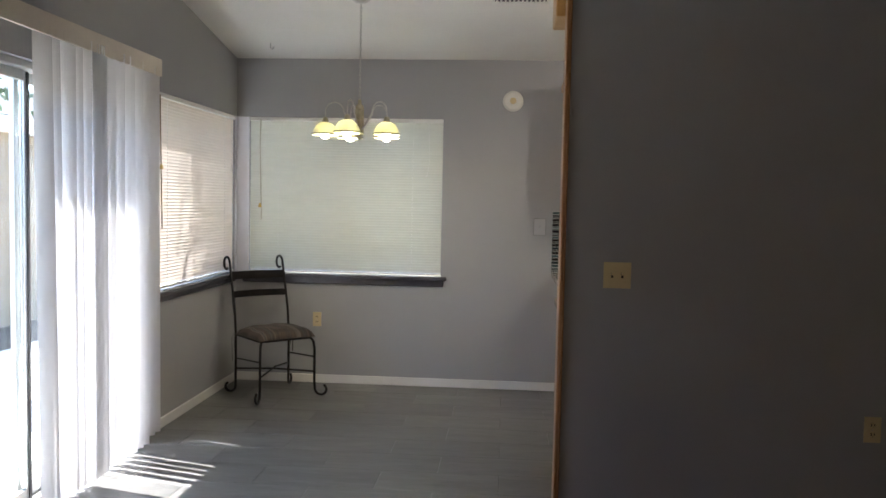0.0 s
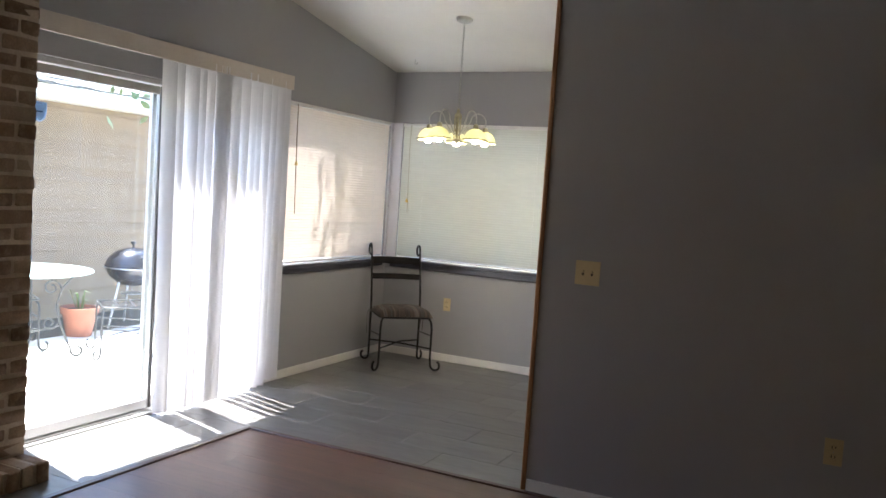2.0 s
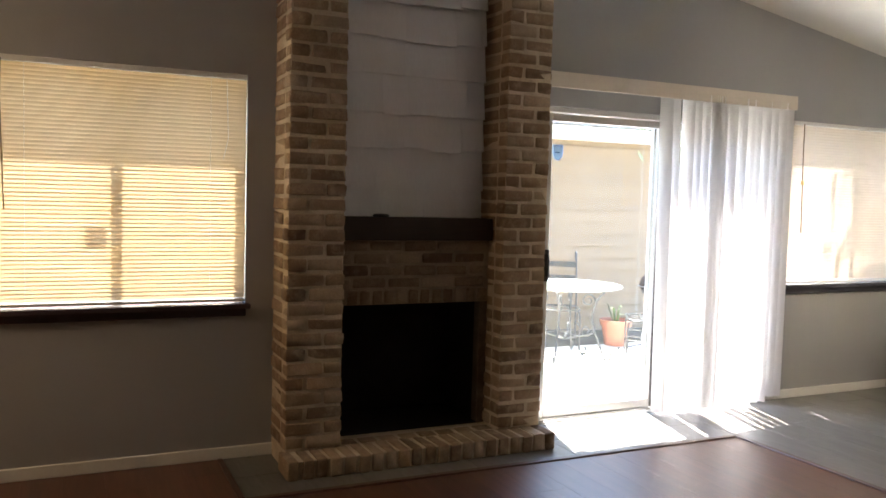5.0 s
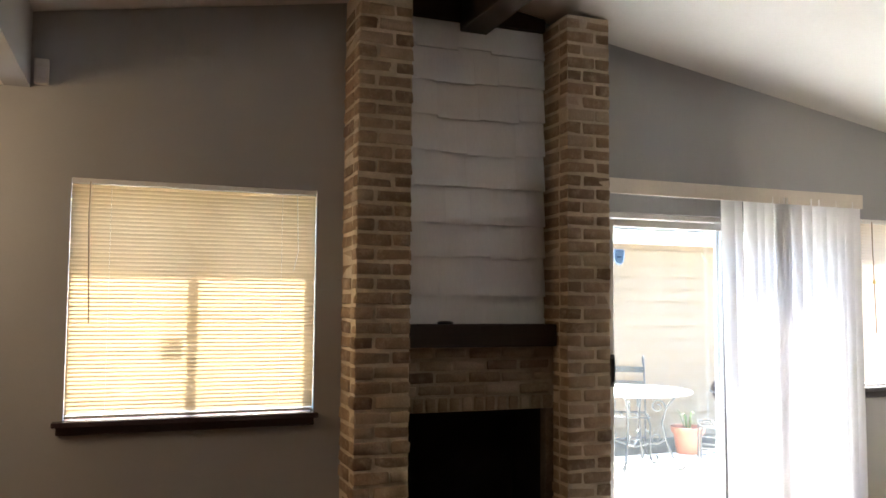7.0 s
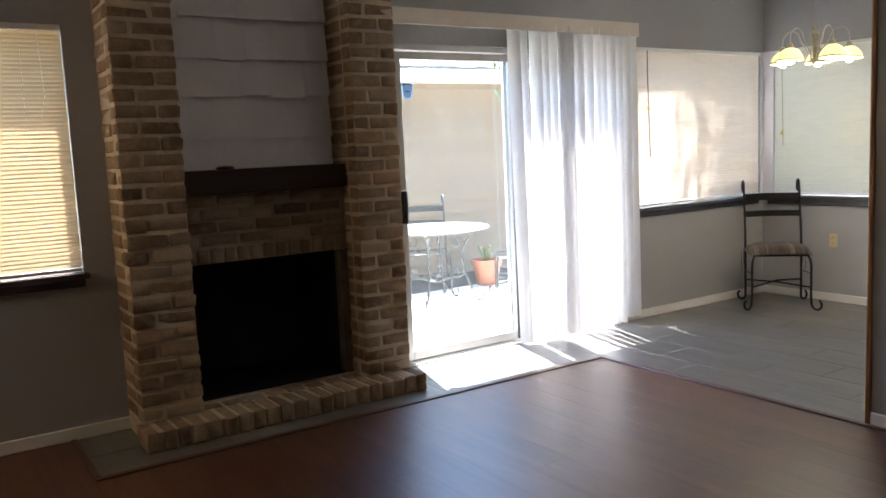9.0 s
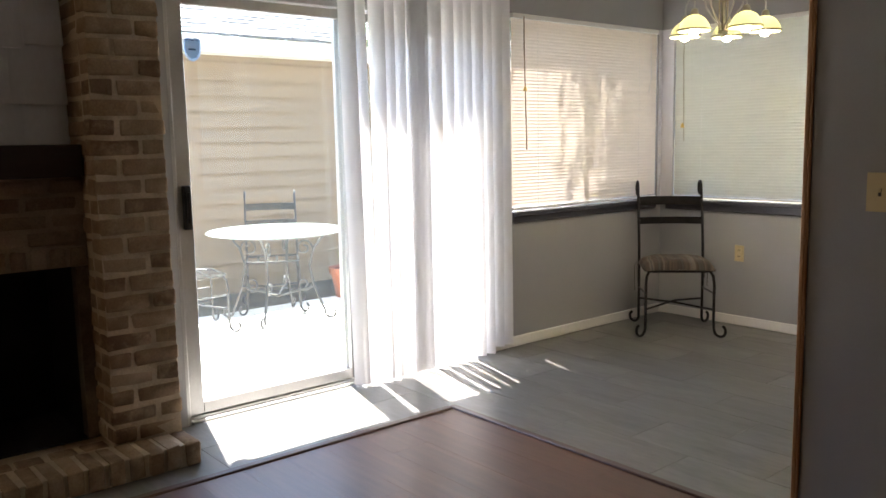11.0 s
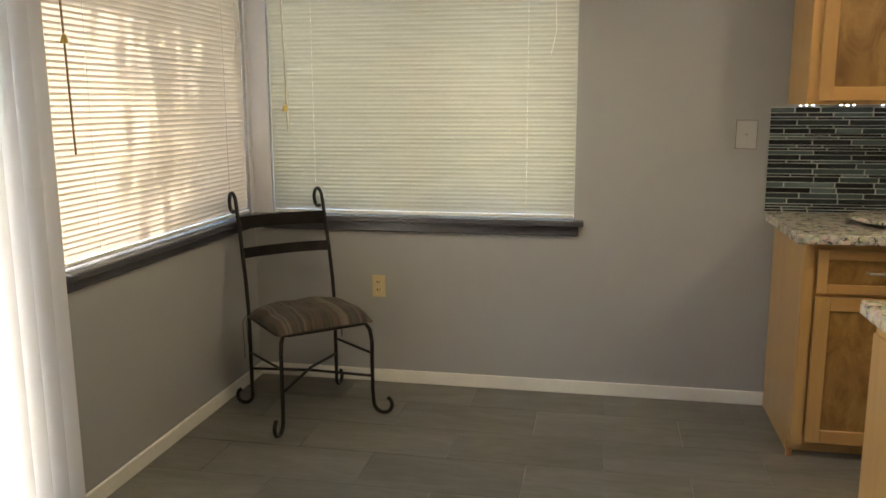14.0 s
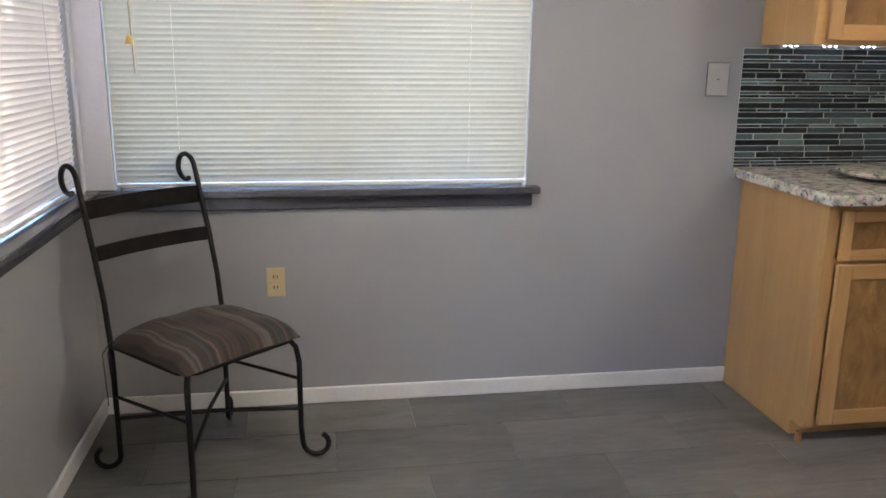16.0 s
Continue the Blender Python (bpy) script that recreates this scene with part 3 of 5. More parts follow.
def mini_blind(name, side, y0, y1, material, label, tilt=79.0, wand_end=-1, slat_count=56, wand_len=0.75, z0=SILL, z1=HEAD, wand=None):
    """A closed slatted blind; local y along the window, +x into the room, the origin at the middle of its foot."""
    at = (WEST, (y0 + y1) / 2, z0 + 0.002) if side == "west" else ((y0 + y1) / 2, NORTH, z0 + 0.002)
    b = thing(name, at, label, "window blind", "slatted window blinds", 0.0 if side == "west" else -90.0)
    half, h = (y1 - y0) / 2 - 0.003, z1 - z0 - 0.004
    part("headrail", box(-0.03, 0.004, -half, half, h - 0.03, h, bevel=0.003), M_WHITE, b, "white metal headrail")
    part("bottom_rail", box(-0.026, -0.004, -half, half, 0.004, 0.02, bevel=0.004), M_WHITE, b, "white bottom rail")
    sl = bmesh.new()
    n = 5
    cols = []
    for i in range(n):
        u = -0.0125 + 0.025 * i / (n - 1)
        z = 0.0022 * (1 - (u / 0.0125) ** 2)
        cols.append([sl.verts.new((u, s * half, z)) for s in (-1, 1)])
    for p, q in zip(cols, cols[1:]):
        sl.faces.new((p[0], q[0], q[1], p[1]))
    me = mesh_of(sl, "slat", material, 60)
    pitch = (h - 0.054) / slat_count
    rnd = random.Random(len(name) + int(100 * y1))
    for i in range(slat_count):
        piece("slat", me, b, (-0.015, 0, 0.027 + pitch * (i + 0.5)), (rnd.uniform(-0.0006, 0.0006), radians(-tilt + rnd.uniform(-0.8, 0.8)), 0))
    for k in (-0.7, 0.7):
        part("ladder_cord", tube([(-0.001, k * half, 0.02), (-0.001, k * half, h - 0.03)], 0.0006, 4), M_WHITE, b)
    yw = wand_end * (half - 0.09)
    part("wand", tube([(0.012, yw, h - 0.02), (0.016, yw - 0.004, h - 0.2), (0.02, yw - 0.012 * wand_end, h - wand_len)], 0.004, 6), wand or M_WAND, b, "thin tilt wand")
    yc = -wand_end * (half - 0.11)
    part("lift_cord", tube([(0.008, yc, h - 0.03), (0.012, yc + 0.01, h - 0.35), (0.01, yc - 0.015, h - 0.46)], 0.0014, 5), M_WHITE, b, "white pull cord")
    return b, half, h


b1, hf, hh = mini_blind("window_blind", "west", W1_Y0 + 0.018, W1_Y1, M_SLAT_ROSE, "closed off-white slatted blind with sun and tree shade on it", tilt=75.0, wand_end=-1, wand_len=0.85)
part("tassel", lathe([(0.001, 0.034), (0.008, 0.026), (0.014, 0.0), (0.001, -0.001)], (0.02, -hf + 0.09, hh - 0.48), 10), M_TASSEL, b1, "yellowed plastic tassel")
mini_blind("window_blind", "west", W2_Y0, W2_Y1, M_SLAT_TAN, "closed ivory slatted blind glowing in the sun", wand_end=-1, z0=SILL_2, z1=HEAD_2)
b3, hf, hh = mini_blind("window_blind", "north", N_X0, N_X1, M_SLAT_CREAM, "closed cream slatted blind above the grey sill", tilt=74.0, wand_end=-1, wand_len=0.82, wand=M_WAND_CLEAR)
part("tassel", lathe([(0.001, 0.036), (0.009, 0.028), (0.016, 0.0), (0.001, -0.001)], (0.022, -hf + 0.09, hh - 0.72), 10), M_TASSEL, b3, "yellowed plastic tassel")


# ---- sliding door with vertical blinds ----
def sliding_door():
    d = thing("door_1", (WEST, (DOOR_Y0 + DOOR_Y1) / 2, -0.02), "aluminium sliding glass door to the patio", "sliding door", "", 0, "structure")
    half, h = (DOOR_Y1 - DOOR_Y0) / 2, DOOR_Z + 0.02
    bm = bmesh.new()
    for b in ((-0.14, -0.03, -half, -half + 0.03, 0, h), (-0.14, -0.03, half - 0.03, half, 0, h), (-0.14, -0.03, -half + 0.03, half - 0.03, h - 0.035, h)):
        add_box(bm, *b, bevel=0.003)
    part("outer_frame", bm, M_ALU, d)
    bm = box(-0.14, -0.01, -half + 0.03, half - 0.03, 0.0, 0.03, bevel=0.004)
    for x in (-0.11, -0.075, -0.04):
        add_box(bm, x - 0.003, x + 0.003, -half + 0.03, half - 0.03, 0.03, 0.042)
    part("track", bm, M_ALU, d, "worn aluminium floor track")

    for x, y0, y1, s0, s1 in ((-0.065, -half + 0.031, 0.03, 0.075, 0.035), (-0.105, -0.02, half - 0.031, 0.035, 0.05)):
        bmf = bmesh.new()
        for b in ((x - 0.014, x + 0.014, y0, y0 + s0, 0.045, h - 0.04), (x - 0.014, x + 0.014, y1 - s1, y1, 0.045, h - 0.04),
                  (x - 0.013, x + 0.013, y0 + s0, y1 - s1, 0.045, 0.105), (x - 0.013, x + 0.013, y0 + s0, y1 - s1, h - 0.09, h - 0.04)):
            add_box(bmf, *b, bevel=0.003)
        fr = part("leaf_frame", bmf, M_ALU, d)
        g = part("pane", box(x - 0.003, x + 0.003, y0 + s0, y1 - s1, 0.105, h - 0.09), M_GLASS_DUSTY, fr)
        g.visible_shadow = False
    part("weather_strip", box(-0.05, -0.044, 0.004, 0.022, 0.05, h - 0.05), M_ALU_DARK, d, "dark strip at the meeting stile")
    hb = box(-0.05, -0.012, -half + 0.054, -half + 0.088, 0.965, 1.175, bevel=0.006, segments=2)
    add_box(hb, -0.012, 0.006, -half + 0.062, -half + 0.08, 0.995, 1.145, bevel=0.005, segments=2)
    part("handle", hb, M_BLACK, d, "black pull handle")
    # shield-shaped sticker on the glass
    bm = bmesh.new()
    outline = [(-0.043, 0.048), (-0.021, 0.054), (0, 0.05), (0.021, 0.054), (0.043, 0.048), (0.043, 0.0), (0.036, -0.03), (0.019, -0.048), (0, -0.056), (-0.019, -0.048), (-0.036, -0.03), (-0.043, 0.0)]
    bm.faces.new([bm.verts.new((0, y, z)) for y, z in outline])
    bmesh.ops.translate(bm, verts=bm.verts, vec=(-0.060, -half + 0.155, 1.812))
    st = part("sticker", bm, M_STICKER, d, "blue shield sticker on the glass")
    bm = bmesh.new()
    bm.faces.new([bm.verts.new((0, y * 0.78, z * 0.8)) for y, z in outline])
    bmesh.ops.translate(bm, verts=bm.verts, vec=(-0.0592, -half + 0.155, 1.812))
    part("sticker_face", bm, M_STICKER_IN, st, "pale blue field")
    part("bar", box(-0.0588, -0.0582, -half + 0.135, -half + 0.171, 1.808, 1.816), M_STICKER, st)
    return d


sliding_door()


def vertical_blind():
    b = thing("vertical_blind", (WEST, 4.18, 0.0), "white vertical vane blind half drawn, with cream valance", "vertical blind")
    y0, y1 = 2.55 - 4.18, 4.79 - 4.18
    bm = box(0.093, 0.105, y0, y1, 2.19, 2.29, bevel=0.002)
    part("valance", bm, M_VALANCE, b, "cream valance board")
    part("valance_top", box(0.0, 0.093, y0, y1, 2.278, 2.288), M_VALANCE, b)
    part("valance_end", box(0.0, 0.093, y1 - 0.012, y1, 2.19, 2.278), M_VALANCE, b)
    part("track", box(0.05, 0.09, y0 + 0.02, y1 - 0.02, 2.24, 2.277, bevel=0.003), M_WHITE, b)
    rnd = random.Random(5)

    def vane_mesh(z0):
        bmv = bmesh.new()
        n, w = 6, 0.089
        cols = []
        for i in range(n):
            u = -w / 2 + w * i / (n - 1)
            x = 0.008 * (1 - (2 * u / w) ** 2)
            cols.append([bmv.verts.new((x, u, z0)), bmv.verts.new((x, u, 2.235))])
        for p, q in zip(cols, cols[1:]):
            bmv.faces.new((p[0], q[0], q[1], p[1]))
        return mesh_of(bmv, "vane", M_VANE, 60)

    long_vane, short_vane = vane_mesh(0.02), vane_mesh(0.05)
    rows = [(3.635, -38.0), (3.70, -46.0), (3.805, -50.0), (3.868, -54.0), (3.93, -52.0)] + [(3.985 + 0.021 * i, -105.0) for i in range(8)] + [(4.20 + 0.0775 * i, -62.0) for i in range(8)]
    for i, (y, turn) in enumerate(rows):
        me = short_vane if y > 4.6 else long_vane
        piece("vane", me, b, (0.07, y - 4.18, 0.0), (rnd.uniform(-0.002, 0.006) if y > 3.7 else 0.012, 0, radians(turn + rnd.uniform(-5, 5))))
    return b


vertical_blind()


# ---- fireplace ----
P_FRONT, HEARTH_F, HEARTH_Z = -1.95, -1.78, 0.10
PL0, PL1, PR0, PR1 = 0.933, 1.245, 2.22, 2.515
CHEST_X = -2.13


def brick_mesh(dx, dy, dz, seed, material):
    """A tumbled brick with knocked-off corners, centred on its origin."""
    rnd = random.Random(seed)
    bm = box(-dx / 2, dx / 2, -dy / 2, dy / 2, -dz / 2, dz / 2, bevel=0.008)
    for v in bm.verts:
        v.co += Vector((rnd.uniform(-0.003, 0.003), rnd.uniform(-0.004, 0.004), rnd.uniform(-0.0035, 0.0035)))
    return mesh_of(bm, "brick", material, 50)


def fireplace():
    f = thing("fireplace", (P_FRONT, (PL0 + PR1) / 2, 0.0), "tan brick fireplace with two tall brick piers and black firebox", "fireplace")
    ox, oy = P_FRONT, (PL0 + PR1) / 2
    rnd = random.Random(11)
    pitch, bh = 0.08, 0.0655

    def L(x0, x1, y0, y1, z0, z1, **k):
        return box(x0 - ox, x1 - ox, y0 - oy, y1 - oy, z0, z1, **k)

    cache = {}

    def lay(parent, cx, cy, cz, dx, dy, dz, wild=0.004, material=M_BRICK):
        key = (material.name, round(dx, 3), round(dy, 3), round(dz, 3), rnd.randrange(4))
        if key not in cache:
            cache[key] = brick_mesh(dx, dy, dz, len(cache), material)
        piece("brick", cache[key], parent, (cx - ox + rnd.uniform(-wild, wild), cy - oy + rnd.uniform(-0.004, 0.004), cz), (0, rnd.uniform(-0.008, 0.008), rnd.uniform(-0.012, 0.012)))

    # piers: mortar core with bricks proud of it
    for name, y0, y1, side in (("pier", PL0, PL1, -1), ("pier", PR0, PR1, -1)):
        core = part(name, L(WEST, P_FRONT - 0.005, y0 + 0.005, y1 - 0.005, HEARTH_Z, min(ceil_z(y0), ceil_z(y1)) - 0.003), M_MORTAR, f, "brick pier with pale mortar joints")
        w = y1 - y0
        n = int((min(ceil_z(y0), ceil_z(y1)) - 0.01 - HEARTH_Z) / pitch)
        j = 0.012
        long = (w - j) * 0.66
        short = w - j - long
        for i in range(n):
            z = HEARTH_Z + pitch * (i + 0.5)
            ly0, sy0 = (y0, y0 + long + j) if i % 2 else (y0 + short + j, y0)
            lay(core, P_FRONT - 0.05, ly0 + long / 2, z, 0.1, long, bh)
            lay(core, P_FRONT - 0.05, sy0 + short / 2, z, 0.1, short, bh)
            rest = P_FRONT - WEST - 0.1 - j
            lay(core, P_FRONT - 0.1 - j - rest / 2, y0 + 0.05, z, rest, 0.1, bh)
    # brick wall over the opening
    z1 = 1.222
    # smoke tone, plus the recess and mantel shade put into the colour
    chest = part("chest", L(WEST - 0.02, CHEST_X - 0.006, PL1 - 0.004, PR0 + 0.004, 0.936, z1), M_MORTAR_SMOKE_SHADE, f, "brick face over the firebox, darkened for smoke and mantel shade")
    width = PR0 - PL1
    rows = 4
    for i in range(rows):
        z = 0.938 + 0.071 * (i + 0.5)
        y = PL1 - (0.0 if i % 2 else 0.1)
        while y < PR0 - 0.02:
            a, b = max(y, PL1 - 0.004), min(y + 0.2, PR0 + 0.004)
            if b - a > 0.03:
                lay(chest, CHEST_X - 0.03, (a + b) / 2, z, 0.06, b - a, 0.058, material=M_BRICK_SMOKE_SHADE)
            y += 0.212
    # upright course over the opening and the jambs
    sold = part("lintel", L(CHEST_X - 0.1, CHEST_X - 0.006, PL1 - 0.004, PR0 + 0.004, 0.85, 0.935), M_MORTAR_SMOKE_SHADE, f, "course of upright bricks")
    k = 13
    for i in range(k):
        lay(sold, CHEST_X - 0.035, PL1 + width * (i + 0.5) / k, 0.892, 0.07, width / k - 0.012, 0.08, 0.002, M_BRICK_SMOKE_SHADE)
    for name, y0, y1 in (("jamb", PL1 - 0.009, PL1 + 0.03), ("jamb", PR0 - 0.048, PR0 + 0.004)):
        part(name, L(-2.62, CHEST_X - 0.075, y0, y1, HEARTH_Z + 0.001, 0.849), M_SOOT, f, "black sooty jamb")
        part("jamb_edge", L(CHEST_X - 0.075, CHEST_X - 0.004, y0, y1, HEARTH_Z + 0.001, 0.849), M_SMOKED, f, "smoke-stained brick edge of the firebox")
    # firebox shell
    for b in ((-2.72, -2.62, PL1 + 0.03, PR0 - 0.048, HEARTH_Z, 0.9), (-2.72, CHEST_X - 0.1, PL1 - 0.05, PR0 + 0.05, 0.9, 0.96),
              (-2.62, CHEST_X - 0.1, PL1 - 0.05, PL1 - 0.009, HEARTH_Z, 0.9), (-2.62, CHEST_X - 0.1, PR0 + 0.009, PR0 + 0.05, HEARTH_Z, 0.9)):
        part("firebox_wall", L(*b), M_SOOT, f, "black sooty firebrick")
    part("firebox_floor", L(-2.72, CHEST_X - 0.02, PL1, PR0, HEARTH_Z - 0.1, HEARTH_Z + 0.004), M_SOOT, f)
    # hearth: rowlock bricks on edge
    he = part("hearth", L(WEST, HEARTH_F - 0.012, PL0 + 0.004, PR1 + 0.004, 0.0, HEARTH_Z - 0.005), M_MORTAR, f, "low hearth of bricks on edge")
    n = 21
    step = (PR1 + 0.01 - (PL0 - 0.03)) / n
    for i in range(n):
        y = PL0 - 0.03 + step * (i + 0.5)
        lay(he, HEARTH_F - 0.1, y, HEARTH_Z / 2 + 0.001, 0.2, step - 0.013, HEARTH_Z - 0.002, 0.006)
    for i in range(8):
        w8 = (PR0 - PL1) / 8
        lay(he, HEARTH_F - 0.2 - 0.012 - 0.04, PL1 + w8 * (i + 0.5), HEARTH_Z / 2 + 0.001, 0.09, w8 - 0.012, HEARTH_Z - 0.004)
    # wooden shakes between the piers
    back = part("shake_board", L(WEST - 0.0, WEST + 0.003, PL1, PR0, 1.36, 3.21), M_SHAKE, f)
    z = 1.335
    row = 0
    while z < 3.1:
        y = PL1 - (0.02, 0.11, 0.05)[row % 3]
        while y < PR0:
            w = rnd.choice((0.16, 0.22, 0.27, 0.33))
            a, b = max(y, PL1 + 0.002), min(y + w, PR0 - 0.002)
            if b - a > 0.02:
                drop = rnd.choice((0.0, 0.009, 0.018, 0.026))
                bm = bmesh.new()
                hw, hh2 = (b - a) / 2 - 0.0002, min(0.27, 3.2 - z)
                vs = [bm.verts.new(c) for c in ((0.0, -hw, hh2), (0.0, hw, hh2), (0.007, hw, hh2), (0.007, -hw, hh2), (0.031, -hw, -drop), (0.031, hw, -drop), (0.041, hw, -drop), (0.041, -hw, -drop))]
                for q in ((0, 1, 2, 3), (4, 7, 6, 5), (0, 4, 5, 1), (3, 2, 6, 7), (0, 3, 7, 4), (1, 5, 6, 2)):
                    bm.faces.new([vs[i] for i in q])
                piece("shake", mesh_of(bm, "shake", M_SHAKE), back, (WEST - ox + 0.002, (a + b) / 2 - oy, z), (0, 0, 0))
            y += w
        z += 0.2135
        row += 1
    return f


fireplace()


def mantel():
    y0, y1 = PL1 + 0.002, PR0 - 0.006
    m = thing("mantel_beam", (CHEST_X, (y0 + y1) / 2, 1.224), "dark stained wooden mantel beam between the brick piers", "mantel")
    h = (y1 - y0) / 2
    bm = box(-0.07, 0.06, -h, h, 0.0, 0.132, bevel=0.008, segments=2)
    part("beam", bm, M_MANTEL, m)
    c = thing("mantel_clip", (CHEST_X - 0.01, 1.52, 1.357), "small dark object lying on the mantel beam", "ornament")
    bm = lathe([(0.001, 0.0), (0.045, 0.0), (0.05, 0.008), (0.04, 0.016), (0.001, 0.018)], (0, 0, 0), 14)
    part("disc", bm, M_BLACK, c, smooth=40)
    up = thing("header_board", (WEST, (y0 + y1) / 2, 3.2), "dark wooden board under the ceiling above the grey shakes", "board")
    bm = bmesh.new()
    oy = (y0 + y1) / 2
    for ys in ((y0, RIDGE_Y - 0.092), (RIDGE_Y + 0.092, y1)):
        ends = []
        for y in ys:
            ends.append([bm.verts.new((x, y - oy, z)) for x, z in ((0.0, 0.0), (0.05, 0.0), (0.05, ceil_z(y) - 3.204), (0.0, ceil_z(y) - 3.204))])
        for k in range(4):
            bm.faces.new((ends[0][k], ends[0][(k + 1) % 4], ends[1][(k + 1) % 4], ends[1][k]))
        bm.faces.new(ends[0])
        bm.faces.new(ends[1])
    part("board", bm, M_MANTEL, up)


mantel()
structure("ridge_beam", box(WEST + 0.001, EAST, RIDGE_Y - 0.09, RIDGE_Y + 0.09, 3.142, ceil_z(RIDGE_Y) - 0.018, bevel=0.006), M_RIDGE, "dark stained wooden beam along the ceiling ridge", "beam")


# ---- wrought-iron chairs ----
def iron_chair(name, at, rz, iron, cushion, label, group):
    c = thing(name, at, label, "chair", group, rz)
    w, d, sh, r = 0.222, 0.205, 0.45, 0.0095
    q = math.sqrt(0.5)
    for sx in (-1, 1):
        # back post: foot scroll, leg, leaning post and top scroll, one rod
        out = Vector((sx * q, q, 0))
        base = Vector((sx * w, d, 0))
        foot = curl(base + out * 0.045 + Vector((0, 0, 0.045 + r)), 60, -0.66, 0.03, 0.045, out, (0, 0, 1), 12)
        pts = foot + [base + Vector((0, 0, z)) for z in (0.1, 0.2, 0.32, sh)]
        for z, lean in ((0.6, 0.02), (0.75, 0.055), (0.88, 0.09), (0.96, 0.112)):
            pts.append(base + Vector((0, lean, z)))
        pts += curl(base + Vector((0, 0.116 + 0.056, 0.972)), 180, -0.82, 0.056, 0.04, (0, 1, 0), (0, 0, 1), 14)[0:]
        part("back_post", tube(pts, r, 8), iron, c, smooth=60)
        out = Vector((sx * q, -q, 0))
        base = Vector((sx * w, -d, 0))
        foot = curl(base + out * 0.055 + Vector((0, 0, 0.05 + r)), 60, -0.66, 0.035, 0.05, out, (0, 0, 1), 12)
        pts = foot + [base + Vector((0, 0, z)) for z in (0.12, 0.25, 0.36)] + [base + Vector((-sx * 0.006, 0.008, 0.415)), base + Vector((-sx * 0.02, 0.022, 0.44)), base + Vector((-sx * 0.045, 0.05, 0.448))]
        part("front_leg", tube(pts, r, 8), iron, c, smooth=60)
    ring = [(-w, d, sh), (-w, -d + 0.04, sh), (-w + 0.04, -d, sh), (w - 0.04, -d, sh), (w, -d + 0.04, sh), (w, d, sh), (-w, d, sh)]
    part("seat_frame", tube(ring, r, 8), iron, c, smooth=60)
    for k in (-0.12, -0.04, 0.04, 0.12):
        part("seat_bar", box(k - 0.008, k + 0.008, -d, d, sh - 0.004, sh + 0.003), iron, c)
    for k in (-0.07, 0.07):
        part("seat_bar", box(-w, w, k - 0.008, k + 0.008, sh + 0.003, sh + 0.008), iron, c)
    # two curved back slats
    for z, hgt, lean in ((0.745, 0.05, 0.056), (0.885, 0.062, 0.094)):
        bm = bmesh.new()
        n = 10
        rows = []
        for i in range(n + 1):
            u = -1 + 2 * i / n
            y = d + lean + 0.018 * (1 - u * u)
            arch = 0.003 * (1 - u * u)
            rows.append([bm.verts.new((u * w, y + s * 0.003, z + t * hgt / 2 + arch)) for s, t in ((-1, -1), (1, -1), (1, 1), (-1, 1))])
        for a, b in zip(rows, rows[1:]):
            for k in range(4):
                bm.faces.new((a[k], a[(k + 1) % 4], b[(k + 1) % 4], b[k]))
        bm.faces.new(rows[0])
        bm.faces.new(rows[-1])
        part("back_slat", bm, iron, c)
    part("stretcher", tube([(-w, d, 0.19), (0, 0, 0.2), (w, -d, 0.19)], 0.007, 8), iron, c)
    part("stretcher", tube([(w, d, 0.19), (0, 0, 0.214), (-w, -d, 0.19)], 0.007, 8), iron, c)
    for sx in (-1, 1):
        part("stretcher", tube([(sx * w, d, 0.27), (sx * w, -d, 0.3)], 0.006, 8), iron, c)
    if cushion:
        bm = bmesh.new()
        n = 18
        top, low = {}, {}
        for i in range(n + 1):
            for j in range(n + 1):
                u, v = -1 + 2 * i / n, -1 + 2 * j / n
                e = max(abs(u), abs(v))
                pin = 1 - 0.03 * (abs(u) ** 2 * (1 - abs(v)) + abs(v) ** 2 * (1 - abs(u))) * 2
                x, y = u * 0.248 * pin, v * 0.226 * pin - 0.005
                x, y = x * (1 - 0.085 * (abs(u) * abs(v)) ** 3), y * (1 - 0.085 * (abs(u) * abs(v)) ** 3)
                th = (1 - abs(u) ** 4) ** 0.5 * (1 - abs(v) ** 4) ** 0.5
                dent = 0.004 * math.sin(9 * u + 2) * math.sin(7 * v)
                top[i, j] = bm.verts.new((x, y, sh + 0.012 + 0.062 * th + dent * th - 0.012 * (abs(u) * abs(v)) ** 3))
                low[i, j] = bm.verts.new((x, y, sh + 0.011 - 0.002 * th)) if 0 < i < n and 0 < j < n else top[i, j]
        for i in range(n):
            for j in range(n):
                bm.faces.new((top[i, j], top[i + 1, j], top[i + 1, j + 1], top[i, j + 1]))
                q4 = [low[i, j], low[i, j + 1], low[i + 1, j + 1], low[i + 1, j]]
                if len(set(q4)) == 4 and not all(v in top.values() for v in q4):
                    bm.faces.new(q4)
        cu = thing("seat_cushion", at, "striped brown and grey seat cushion tied to the chair", "cushion", "", rz)
        part("pad", bm, M_CUSHION, cu, smooth=50)
        for sx, l in ((-1, 0.2), (-0.93, 0.13), (1, 0.17), (0.92, 0.11)):
            part("tie", tube([(sx * 0.225, 0.19, sh + 0.025), (sx * 0.256, 0.2, sh - 0.02), (sx * 0.253, 0.195, sh - l)], 0.004, 5, None, 0.4), M_CUSHION, cu)
    return c


iron_chair("dining_chair", (-1.809, 5.995, 0.0), 43.0, M_IRON, True, "black wrought-iron chair with scrolled posts in the corner", "")


